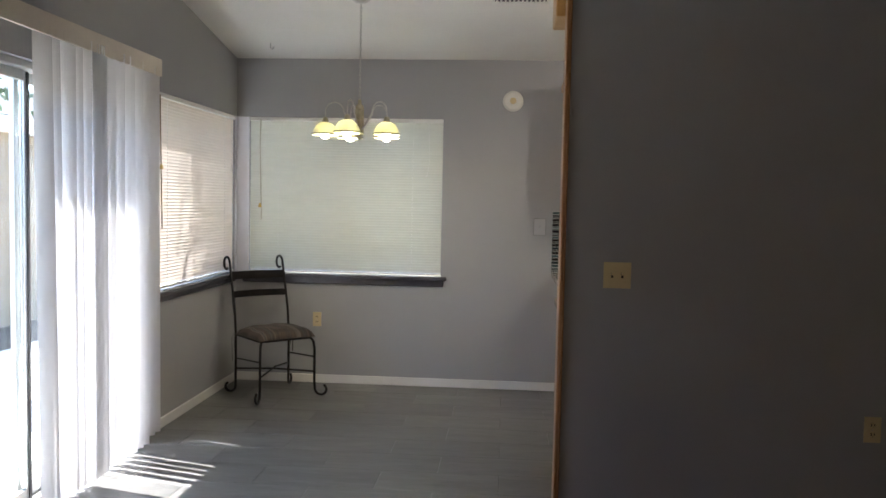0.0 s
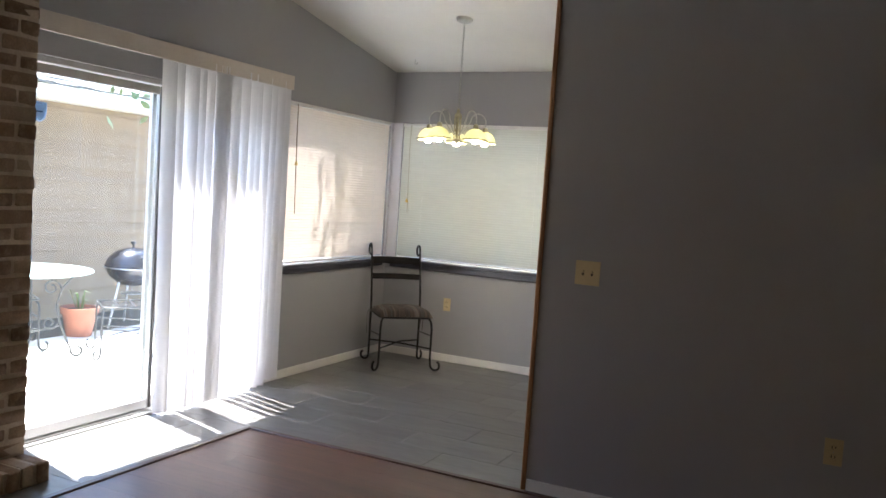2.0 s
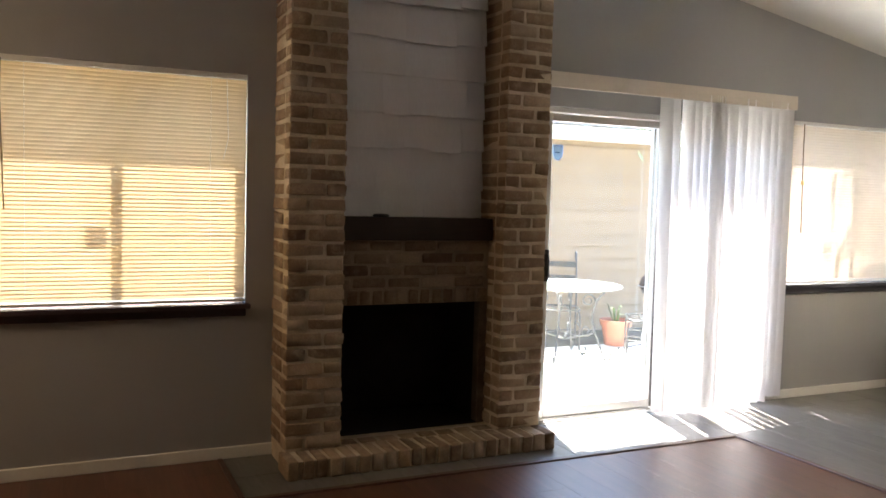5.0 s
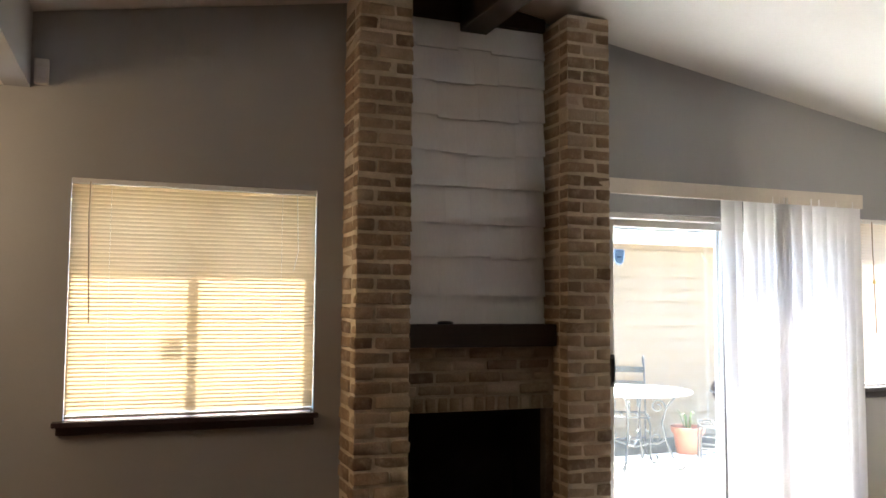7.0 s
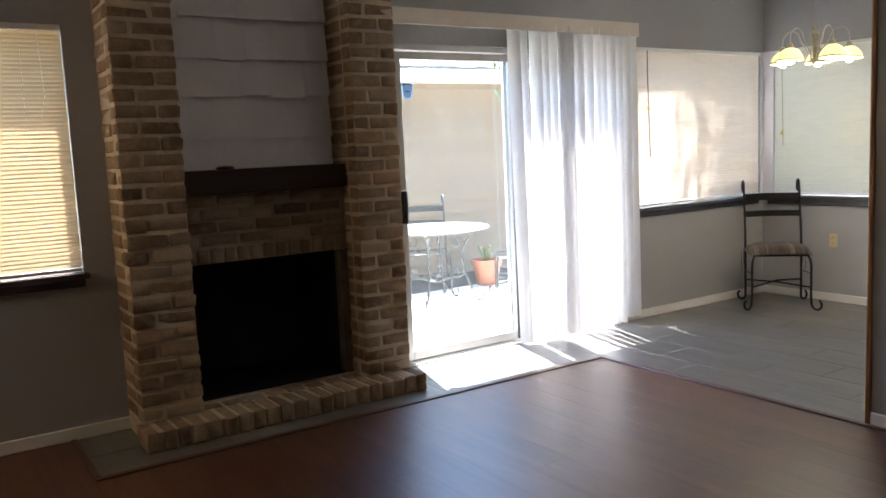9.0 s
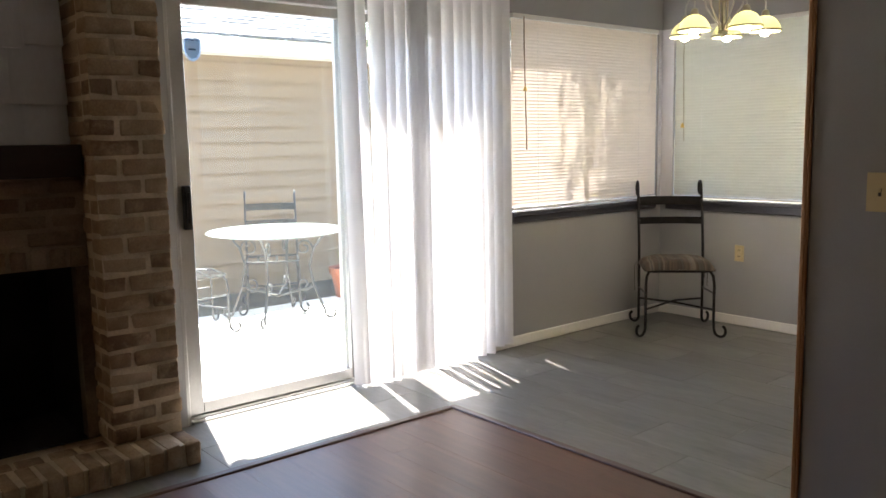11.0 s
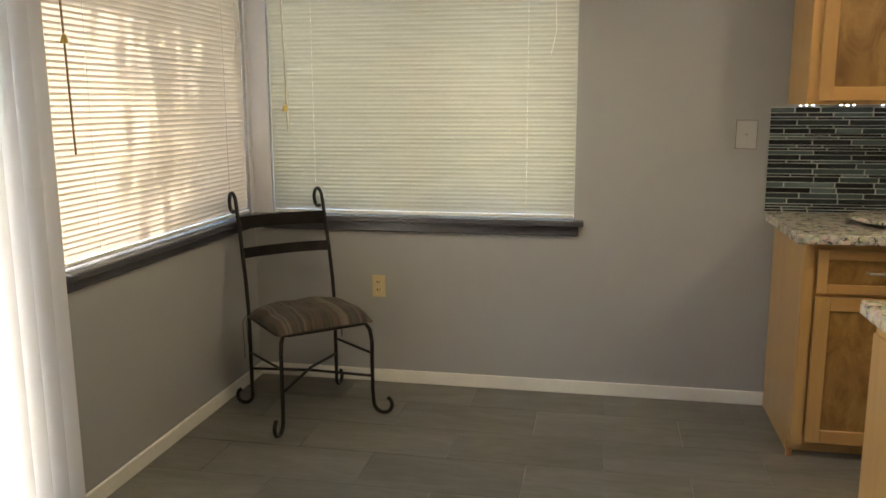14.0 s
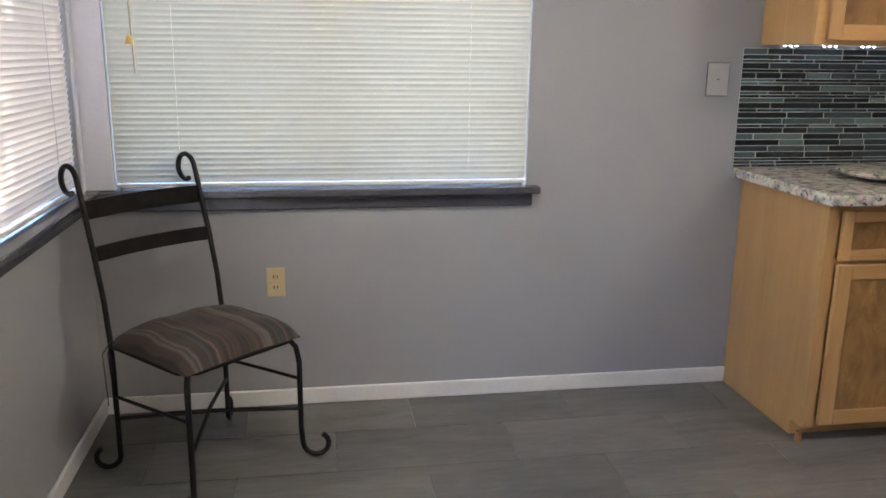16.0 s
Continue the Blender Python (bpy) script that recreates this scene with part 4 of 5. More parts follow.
# ---- chandelier ----
def chandelier():
    x, y = -1.065, 5.30
    ztop = ceil_z(y)
    c = thing("chandelier", (x, y, ztop), "brass five-arm chandelier with lit frosted glass shades", "chandelier")
    base = 1.87 - ztop
    part("canopy", lathe([(0.005, -0.035), (0.03, -0.032), (0.058, -0.016), (0.064, 0.004), (0.064, 0.012)], (0, 0, 0), 28), M_NICKEL, c, "brushed metal ceiling canopy", 40)
    n = 24
    z0, z1 = base + 0.265, -0.035
    link_h = (z1 - z0) / n
    ring = [(0.0055 * math.cos(2 * math.pi * i / 12), 0, (link_h * 0.72) * math.sin(2 * math.pi * i / 12)) for i in range(13)]
    me = mesh_of(tube(ring, 0.0016, 5), "chain_link", M_NICKEL, 60)
    for i in range(n):
        piece("chain_link", me, c, (0, 0, z0 + link_h * (i + 0.5)), (0, 0, radians(90 * (i % 2))))
    part("body", lathe([(0.002, 0.265), (0.01, 0.26), (0.012, 0.235), (0.026, 0.22), (0.028, 0.2), (0.012, 0.19), (0.011, 0.05), (0.027, 0.042), (0.029, 0.03), (0.014, 0.018), (0.009, 0.004), (0.002, 0.0)], (0, 0, base), 20), M_BRASS, c, smooth=40)
    for i in range(6):
        a = radians(60 * i)
        part("rod", tube([(0.024 * math.cos(a), 0.024 * math.sin(a), base + 0.035), (0.024 * math.cos(a), 0.024 * math.sin(a), base + 0.21)], 0.0045, 6), M_BRASS, c)
    shade_prof = [(0.022, 0.085), (0.03, 0.083), (0.055, 0.066), (0.075, 0.036), (0.083, 0.008), (0.084, 0.0), (0.081, 0.0), (0.08, 0.009), (0.072, 0.034), (0.053, 0.062), (0.029, 0.079), (0.022, 0.081)]
    for i in range(5):
        a = radians(72 * i + 44)
        u = Vector((math.cos(a), math.sin(a), 0))
        R = 0.22
        pts = [u * 0.02 + Vector((0, 0, base + 0.07)), u * 0.05 + Vector((0, 0, base + 0.10))]
        for k in range(9):
            t = math.pi * (1 - k / 8)
            pts.append(u * (R - 0.06 + 0.06 * math.cos(t)) + Vector((0, 0, base + 0.175 + 0.065 * math.sin(t))))
        pts.append(u * R + Vector((0, 0, base + 0.135)))
        part("arm", tube(pts, 0.0045, 7), M_NICKEL, c, smooth=60)
        p = u * R
        part("socket", lathe([(0.010, 0.038), (0.016, 0.034), (0.021, 0.015), (0.022, 0.0)], (p.x, p.y, base + 0.105), 14), M_BRASS, c, smooth=40)
        sh = part("shade", lathe(shade_prof, (p.x, p.y, base + 0.025), 26), M_SHADE, c, "frosted glass shade with a brass rim", 50)
        rim = [(p.x + 0.086 * math.cos(2 * math.pi * k / 24), p.y + 0.086 * math.sin(2 * math.pi * k / 24), base + 0.034) for k in range(25)]
        part("rim", tube(rim, 0.003, 5), M_BRONZE, sh, "dark bronze rim")
        part("bulb", lathe([(0.002, -0.03), (0.018, -0.024), (0.027, -0.006), (0.026, 0.012), (0.014, 0.04), (0.012, 0.06)], (p.x, p.y, base + 0.032), 14), M_BULB, sh, "glowing bulb", 60)
    return c


chandelier()


# ---- fittings on walls and ceiling ----
def plate(name, at, rz, w, h, material, label, category, holes):
    """A cover plate; local x along the wall, -y into the room."""
    p = thing(name, at, label, category, "", rz)
    if holes == "jack":
        part("rim", box(-w / 2 - 0.002, w / 2 + 0.002, -0.0025, 0.0, -h / 2 - 0.002, h / 2 + 0.002), M_GROUT_GREY, p, "dark gap round the plate")
    part("cover", box(-w / 2, w / 2, -0.006, 0.0, -h / 2, h / 2, bevel=0.0025, segments=2), material, p)
    if holes == "outlet":
        for z in (-0.021, 0.021):
            f = part("socket", box(-0.016, 0.016, -0.0085, -0.0055, z - 0.0135, z + 0.0135, bevel=0.003), material, p)
            for x, hh in ((-0.007, 0.0062), (0.007, 0.005)):
                part("slot", box(x - 0.0021, x + 0.0021, -0.0092, -0.0084, z + 0.002 - hh, z + 0.002 + hh), M_BLACK, f)
            part("slot", lathe([(0.0025, 0.0), (0.0025, 0.0008)], (x - 0.007, -0.0088, z - 0.008), 8), M_BLACK, f)
        part("screw", box(-0.002, 0.002, -0.0072, -0.0058, -0.002, 0.002), M_STEEL, p)
    elif holes == "switches":
        for x in (-0.023, 0.023):
            part("slot", box(x - 0.005, x + 0.005, -0.0068, -0.0058, -0.012, 0.012), M_BLACK, p)
            part("toggle", box(x - 0.0038, x + 0.0038, -0.018, -0.005, 0.0, 0.012, bevel=0.001), material, p)
    else:
        part("jack", lathe([(0.0058, 0.0), (0.0058, 0.003)], (0, -0.007, -0.001), 10), M_BLACK, p)
    return p


plate("wall_outlet", (-1.598, NORTH, 0.515), 0, 0.07, 0.115, M_ALMOND, "almond electric outlet on the grey wall", "outlet", "outlet")
plate("wall_outlet", (1.576, PART_S, 0.49), 0, 0.075, 0.118, M_ALMOND, "almond electric outlet on the dark partition", "outlet", "outlet")
plate("light_switch", (0.414, PART_S, 1.16), 0, 0.125, 0.12, M_ALMOND, "almond double light switch on the partition", "switch", "switches")
plate("cable_plate", (0.167, NORTH, 1.30), 0, 0.09, 0.128, M_PLATE_GREY, "grey painted cable plate beside the backsplash", "wall plate", "jack")


def smoke_detector():
    s = thing("smoke_detector", (-0.066, NORTH, 2.275), "round white smoke detector high on the wall", "smoke detector")
    bm = lathe([(0.001, 0.04), (0.03, 0.04), (0.034, 0.036), (0.062, 0.034), (0.078, 0.022), (0.08, 0.0)], (0, 0, 0), 32)
    bmesh.ops.rotate(bm, verts=bm.verts, cent=(0, 0, 0), matrix=Matrix.Rotation(radians(90), 3, "X"))
    part("housing", bm, M_PLASTIC, s, smooth=30)
    bm = lathe([(0.001, 0.004), (0.022, 0.004), (0.027, 0.0)], (0, 0, 0.0385), 24)
    bmesh.ops.rotate(bm, verts=bm.verts, cent=(0, 0, 0), matrix=Matrix.Rotation(radians(90), 3, "X"))
    part("test_button", bm, M_ALMOND, s, smooth=30)


smoke_detector()


def motion_sensor():
    s = thing("wall_sensor", (WEST, -0.652, 2.64), "small white sensor box on the wall by the soffit", "sensor")
    part("case", box(0.0, 0.045, -0.034, 0.034, -0.065, 0.065, bevel=0.008, segments=2), M_PLASTIC, s)
    part("lens", box(0.043, 0.048, -0.024, 0.024, -0.035, 0.02, bevel=0.002), M_WHITE, s)


motion_sensor()


def ceiling_register():
    slope = math.degrees(math.atan(0.16))
    r = thing("ceiling_vent", (-0.04, 5.26, ceil_z(5.26)), "white metal ceiling vent with louvres", "air vent")
    r.matrix_world = pose(-0.04, 5.26, ceil_z(5.26), -slope, 0, 0)
    bm = bmesh.new()
    for b in ((-0.19, 0.19, -0.11, -0.085), (-0.19, 0.19, 0.085, 0.11), (-0.19, -0.165, -0.085, 0.085), (0.165, 0.19, -0.085, 0.085)):
        add_box(bm, *b, -0.012, 0.0, bevel=0.002)
    part("frame", bm, M_PLASTIC, r)
    part("backing", box(-0.165, 0.165, -0.085, 0.085, -0.003, -0.001), M_BLACK, r)
    for i in range(12):
        x = -0.15 + 0.3 * i / 11
        part("slat", box(x - 0.007, x + 0.005, -0.085, 0.085, -0.011, -0.004), M_PLASTIC, r)


ceiling_register()
hook = thing("ceiling_hook", (-1.9, 6.12, ceil_z(6.12)), "small dark swag hook in the ceiling", "hook")
part("hook", tube([(0, 0, 0.0), (0, 0, -0.02)] + curl((0.012, 0, -0.03), 140, 0.7, 0.014, 0.012, (1, 0, 0), (0, 0, 1), 8), 0.003, 6), M_NICKEL, hook)


def ceiling_lamp(x, y, z, label):
    c = thing("ceiling_lamp", (x, y, z), label, "ceiling lamp", "round ceiling lamps")
    part("base", lathe([(0.14, 0.0), (0.14, -0.02), (0.12, -0.025)], (0, 0, 0), 24), M_WHITE, c, smooth=30)
    part("bowl", lathe([(0.125, -0.02), (0.122, -0.045), (0.09, -0.075), (0.04, -0.09), (0.002, -0.093)], (0, 0, 0), 24), M_SHADE, c, "frosted glass bowl", 50)


ceiling_lamp(-1.4, -2.0, LOW_CEIL, "round warm ceiling lamp in the low part")
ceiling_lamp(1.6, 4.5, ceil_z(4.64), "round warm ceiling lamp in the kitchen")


# ---- kitchen ----
def shaker_front(name, parent, x0, x1, y, z0, z1, handle=None):
    """A framed door or drawer front with a recessed figured panel; the room at -y."""
    fr = 0.055 if z1 - z0 > 0.2 else 0.038
    d = part(name, box(x0 + fr - 0.004, x1 - fr + 0.004, y - 0.010, y - 0.002, z0 + fr - 0.004, z1 - fr + 0.004), M_BURL, parent, "figured honey maple panel in a frame")
    for a, b in ((x0, x0 + fr), (x1 - fr, x1)):
        part("stile", box(a, b, y - 0.02, y, z0, z1, bevel=0.002), M_MAPLE, d)
    for a, b in ((z0, z0 + fr), (z1 - fr, z1)):
        part("rail", box(x0 + fr, x1 - fr, y - 0.0195, y, a, b, bevel=0.002), M_MAPLE_X, d)
    if handle:
        hx, hz = handle
        part("handle", tube([(hx - 0.045, y - 0.02, hz), (hx - 0.045, y - 0.042, hz), (hx + 0.045, y - 0.042, hz), (hx + 0.045, y - 0.02, hz)], 0.005, 8), M_NICKEL, d, "brushed metal pull")
    return d


def base_cabinet(at, width, label):
    c = thing("base_cabinet", at, label, "kitchen cabinet", "base cabinets")
    depth = NORTH - at[1]
    bm = box(0.0, width, 0.02, depth - 0.003, 0.06, 0.904)
    add_box(bm, 0.0, width, 0.075, depth - 0.003, 0.0, 0.06)
    part("carcass", bm, M_MAPLE, c)
    for x0, x1 in ((0.0, 0.045), (width - 0.045, width)):
        part("face_stile", box(x0, x1, 0.0, 0.02, 0.06, 0.904, bevel=0.001), M_MAPLE, c)
    for z0, z1 in ((0.06, 0.10), (0.675, 0.71), (0.86, 0.904)):
        part("face_rail", box(0.045, width - 0.045, 0.001, 0.02, z0, z1), M_MAPLE_X, c)
    shaker_front("drawer", c, 0.05, width - 0.035, -0.001, 0.70, 0.875, (width / 2 + 0.025, 0.79))
    shaker_front("door", c, 0.05, width - 0.035, -0.001, 0.075, 0.685, None)
    part("scribe", tube([(-0.002, 0.012, 0.0), (-0.002, 0.012, 0.04)], 0.012, 8), M_OAK, c)
    return c


cab = base_cabinet((0.317, 5.865, 0.0), 0.5, "honey maple base cabinet with framed drawer and door")
copy_thing(cab, pose(0.819, 5.865, 0.0))


def counter(name, x0, x1, y0, y1, label):
    c = thing(name, ((x0 + x1) / 2, (y0 + y1) / 2, 0.906), label, "countertop")
    w, d = (x1 - x0) / 2, (y1 - y0) / 2
    part("slab", box(-w, w, -d, d, 0.0, 0.039, bevel=0.008, segments=3), M_GRANITE, c)
    return c


counter("countertop", 0.267, 1.4, 5.78, NORTH - 0.002, "speckled cream and grey granite countertop")


def upper_cabinet(at, width, height):
    c = thing("wall_cabinet", at, "honey maple wall cabinet above the mosaic backsplash", "kitchen cabinet", "wall cabinets")
    depth = NORTH - at[1]
    part("carcass", box(0.0, width, 0.02, depth - 0.003, 0.0, height), M_MAPLE, c)
    for x0, x1 in ((0.0, 0.045), (width - 0.045, width)):
        part("face_stile", box(x0, x1, 0.0, 0.02, 0.0, height, bevel=0.001), M_MAPLE, c)
    part("face_rail", box(0.045, width - 0.045, 0.001, 0.02, 0.0, 0.04), M_MAPLE_X, c)
    shaker_front("door", c, 0.04, width - 0.03, -0.001, 0.015, height - 0.015)
    part("crown", box(-0.035, width, -0.04, depth - 0.003, height, height + 0.07, bevel=0.02, segments=2), M_MAPLE_X, c)
    return c


ucab = upper_cabinet((0.337, 6.10, 1.437), 0.46, 0.90)
copy_thing(ucab, pose(0.799, 6.10, 1.437))


def led_strip(x0, x1):
    """A thin strip of lit diodes in groups of three under a wall cabinet."""
    s = thing("led_strip", ((x0 + x1) / 2, 6.33, 1.4365), "thin white led strip lit under the wall cabinet", "led light", "led strips")
    half = (x1 - x0) / 2
    part("tape", box(-half, half, -0.005, 0.005, -0.003, 0.0), M_WHITE, s)
    x = -half + 0.05
    while x < half - 0.05:
        bm = bmesh.new()
        for k in (-0.025, 0.0, 0.025):
            add_box(bm, x + k - 0.003, x + k + 0.003, -0.003, 0.003, -0.0055, -0.003)
        part("diode_group", bm, M_LED, s, "three small white lit diodes")
        x += 0.165
    return s


led_strip(0.34, 0.79)
led_strip(0.81, 1.25)


def tray():
    t = thing("round_tray", (0.765, 6.13, 0.9455), "round speckled stone tray on the granite countertop", "tray")
    part("foot", lathe([(0.14, 0.0), (0.16, 0.006), (0.16, 0.012)], (0, 0, 0), 32), M_BLACK, t)
    part("disc", lathe([(0.19, 0.0125), (0.212, 0.014), (0.218, 0.022), (0.212, 0.031), (0.2, 0.033)], (0, 0, 0), 48), M_GRANITE, t, smooth=40)


tray()
# counter behind the partition
kit = thing("base_cabinet", (0.23, 3.97, 0.0), "honey maple cabinet end behind the partition", "kitchen cabinet", "base cabinets")
part("carcass", box(-0.02, 0.7, -0.045, 0.66, 0.0, 0.904), M_MAPLE, kit)
part("end_panel", box(-0.03, -0.0205, -0.04, 0.65, 0.02, 0.88, bevel=0.002), M_MAPLE, kit)
counter("countertop", 0.187, 0.98, PART_N + 0.006, 4.70, "speckled granite countertop end behind the partition")


high = thing("wall_cabinet", (0.11, PART_N + 0.006, 2.36), "honey maple cabinet high above the partition counter", "kitchen cabinet", "wall cabinets")
part("carcass", box(0.0, 0.8, 0.0, 0.32, 0.0, 0.5, bevel=0.006), M_MAPLE, high)
part("door", box(0.04, 0.4, 0.3205, 0.34, 0.02, 0.48, bevel=0.003), M_MAPLE, high)


def backsplash():
    b = thing("backsplash", (0.264, NORTH, 0.946), "dark glass mosaic backsplash of thin strips", "backsplash", "", 0, "structure")
    w, h = 1.05, 0.487
    part("grout", box(0.002, w, -0.006, -0.001, 0.0, h - 0.008), M_GROUT_PALE, b)
    rnd = random.Random(3)
    lengths = (0.105, 0.105, 0.16, 0.215)
    heights = (0.0095, 0.009, 0.015, 0.021, 0.021)
    z = 0.002
    meshes = {}
    while z < h - 0.01:
        hh = rnd.choice(heights)
        hh = min(hh, h - z - 0.001)
        x = 0.001 - rnd.uniform(0, 0.05)
        while x < w - 0.002:
            l = rnd.choice(lengths)
            a, e = max(x, 0.001), min(x + l, w)
            if e - a > 0.008:
                key = (round(e - a, 4), round(hh, 4))
                if key not in meshes:
                    meshes[key] = mesh_of(box(-key[0] / 2 + 0.0008, key[0] / 2 - 0.0008, -0.0105, -0.0055, -hh / 2, hh / 2, bevel=0.0009), "mosaic_strip", M_MOSAIC)
                if a < 0.82:
                    piece("mosaic_strip", meshes[key], b, ((a + e) / 2, 0, z + hh / 2), (rnd.uniform(-0.01, 0.01), 0, rnd.uniform(-0.006, 0.006)))
            x += l + 0.005
        z += hh + 0.0038
    return b


backsplash()
plate("wall_outlet", (0.947, NORTH - 0.011, 1.277), 0, 0.07, 0.115, M_PLASTIC, "white electric outlet on the mosaic backsplash", "outlet", "outlet")


# ---- outdoors ----
PATIO_Z, YARD_WALL = -0.10, -6.0
structure("ground", box(-400, 400, -400, 400, -0.6, -0.162), M_GROUND, "dry lawn that reaches the horizon", "ground")


def patio():
    p = thing("patio", (-4.2, 3.0, -0.16), "pale sunlit concrete patio slabs", "patio", "", 0, "structure")
    for i in range(4):
        y0 = -6 + 4.4 * i
        part("slab", box(-0.9, 1.84, y0 - 3.0 + 0.006, y0 + 4.4 - 3.0 - 0.006, 0.0, 0.06, bevel=0.006), M_CONCRETE, p)


patio()
# dark strip for the eave's shadow on the ground; the shade is in its colour
structure("shaded_grass_strip", box(-6.0, -5.11, -8.0, 14.0, -0.161, -0.108, bevel=0.004), M_GRASS_SHADED, "dry grass strip coloured dark for the eave's shadow along the neighbouring wall", "grass")


def neighbour_house():
    y0, y1 = -4.0, 12.0
    yc = 4.0
    hse = thing("neighbour_house", (YARD_WALL, yc, -0.16), "neighbouring house with tan lap siding and grey roof", "house")
    wall = part("wall", box(-3.0, -0.03, y0 - yc, y1 - yc, 0.0, 2.36), M_SIDING, hse, "tan lap siding wall")
    pitch = 0.148
    bm = bmesh.new()
    pr = [(-0.03, 0.022), (-0.012, 0.022), (0.012, 0.0), (-0.018, pitch + 0.024), (-0.03, pitch + 0.024)]
    a = [bm.verts.new((x, y0 - yc, z)) for x, z in pr]
    b = [bm.verts.new((x, y1 - yc, z)) for x, z in pr]
    bm.faces.new(a)
    bm.faces.new(b)
    for i in range(5):
        bm.faces.new((a[i], a[(i + 1) % 5], b[(i + 1) % 5], b[i]))
    me = mesh_of(bm, "siding_board", M_SIDING)
    for i in range(15):
        piece("siding_board", me, wall, (0, 0, 0.05 + pitch * i))
    part("fascia", box(0.215, 0.24, y0 - yc, y1 - yc, 2.36, 2.505), M_FASCIA, hse, "cream fascia board")
    part("soffit", box(-0.03, 0.215, y0 - yc, y1 - yc, 2.36, 2.375), M_FASCIA, hse)
    rise = 0.42
    bm = bmesh.new()
    vs = [bm.verts.new(c) for c in ((0.27, y0 - yc, 2.505), (0.27, y1 - yc, 2.505), (-3.2, y1 - yc, 2.505 + 3.47 * rise), (-3.2, y0 - yc, 2.505 + 3.47 * rise))]
    bm.faces.new(vs)
    bmesh.ops.solidify(bm, geom=bm.faces[:], thickness=0.03)
    roof = part("roof", bm, M_ROOF, hse, "weathered grey shingle roof")
    rnd = random.Random(8)
    bm = bmesh.new()
    for i in range(18):
        s = 0.14 * i
        y = 1.5 + rnd.uniform(-0.3, 0)
        while y < 9.0:
            w = rnd.uniform(0.18, 0.34)
            x = 0.285 - s * 0.922
            z = 2.515 + s * 0.922 * rise
            t = rnd.uniform(0.008, 0.022)
            vv = [bm.verts.new(c) for c in ((x, y - yc, z + t), (x, y + w - 0.01 - yc, z + t), (x - 0.17, y + w - 0.01 - yc, z + 0.17 * rise + 0.004), (x - 0.17, y - yc, z + 0.17 * rise + 0.004),
                                              (x, y - yc, z - 0.004), (x, y + w - 0.01 - yc, z - 0.004))]
            bm.faces.new(vv[:4])
            bm.faces.new((vv[0], vv[4], vv[5], vv[1]))
            y += w
    tagged(part("shingles", bm, M_ROOF, roof), kind="stuff")
    return hse


neighbour_house()


def tree(at, height, spread, seed, leaves, label):
    t = thing("tree", at, label, "tree")
    rnd = random.Random(seed)
    bm = tube([(0, 0, 0), (0.04, 0.02, height * 0.3), (-0.03, 0.05, height * 0.55), (0.02, 0, height * 0.8)], 0.12, 9, (1.0, 0.8, 0.55, 0.25))
    tips = []
    for i in range(14):
        a = rnd.uniform(0, 6.28)
        z = height * rnd.uniform(0.42, 0.78)
        tip = Vector((math.cos(a) * spread * rnd.uniform(0.5, 1), math.sin(a) * spread * rnd.uniform(0.5, 1), z + height * rnd.uniform(0.05, 0.3)))
        mid = tip * 0.5 + Vector((0, 0, z * 0.5 + 0.1))
        add_tube(bm, [(0, 0, z - 0.2), mid, tip], 0.045, 6, (1.0, 0.6, 0.2))
        tips += [tip, mid]
    part("trunk", bm, M_BARK, t, "brown bark", 60)
    verts, faces = [], []
    for i in range(leaves):
        c = rnd.choice(tips) + Vector([rnd.gauss(0, 0.32) for _ in range(3)])
        u = Vector([rnd.uniform(-1, 1) for _ in range(3)]).normalized()
        v = u.cross(Vector([rnd.uniform(-1, 1) for _ in range(3)])).normalized()
        s = rnd.uniform(0.04, 0.09)
        k = len(verts)
        verts += [c - u * s, c + v * s * 0.45, c + u * s, c - v * s * 0.45]
        faces.append((k, k + 1, k + 2, k + 3))
    me = bpy.data.meshes.new("crown")
    me.from_pydata([tuple(v) for v in verts], [], faces)
    me.materials.append(M_LEAF)
    cr = new("crown", me)
    cr.parent = t
    tagged(cr, "loose green leaves", "", "", "stuff")
    return t


tree((-10.6, 8.2, -0.16), 5.2, 2.0, 4, 5000, "leafy green tree behind the neighbouring roof")
tree((-3.4, 6.7, -0.16), 5.4, 1.7, 9, 9000, "leafy green tree that shades the corner window")


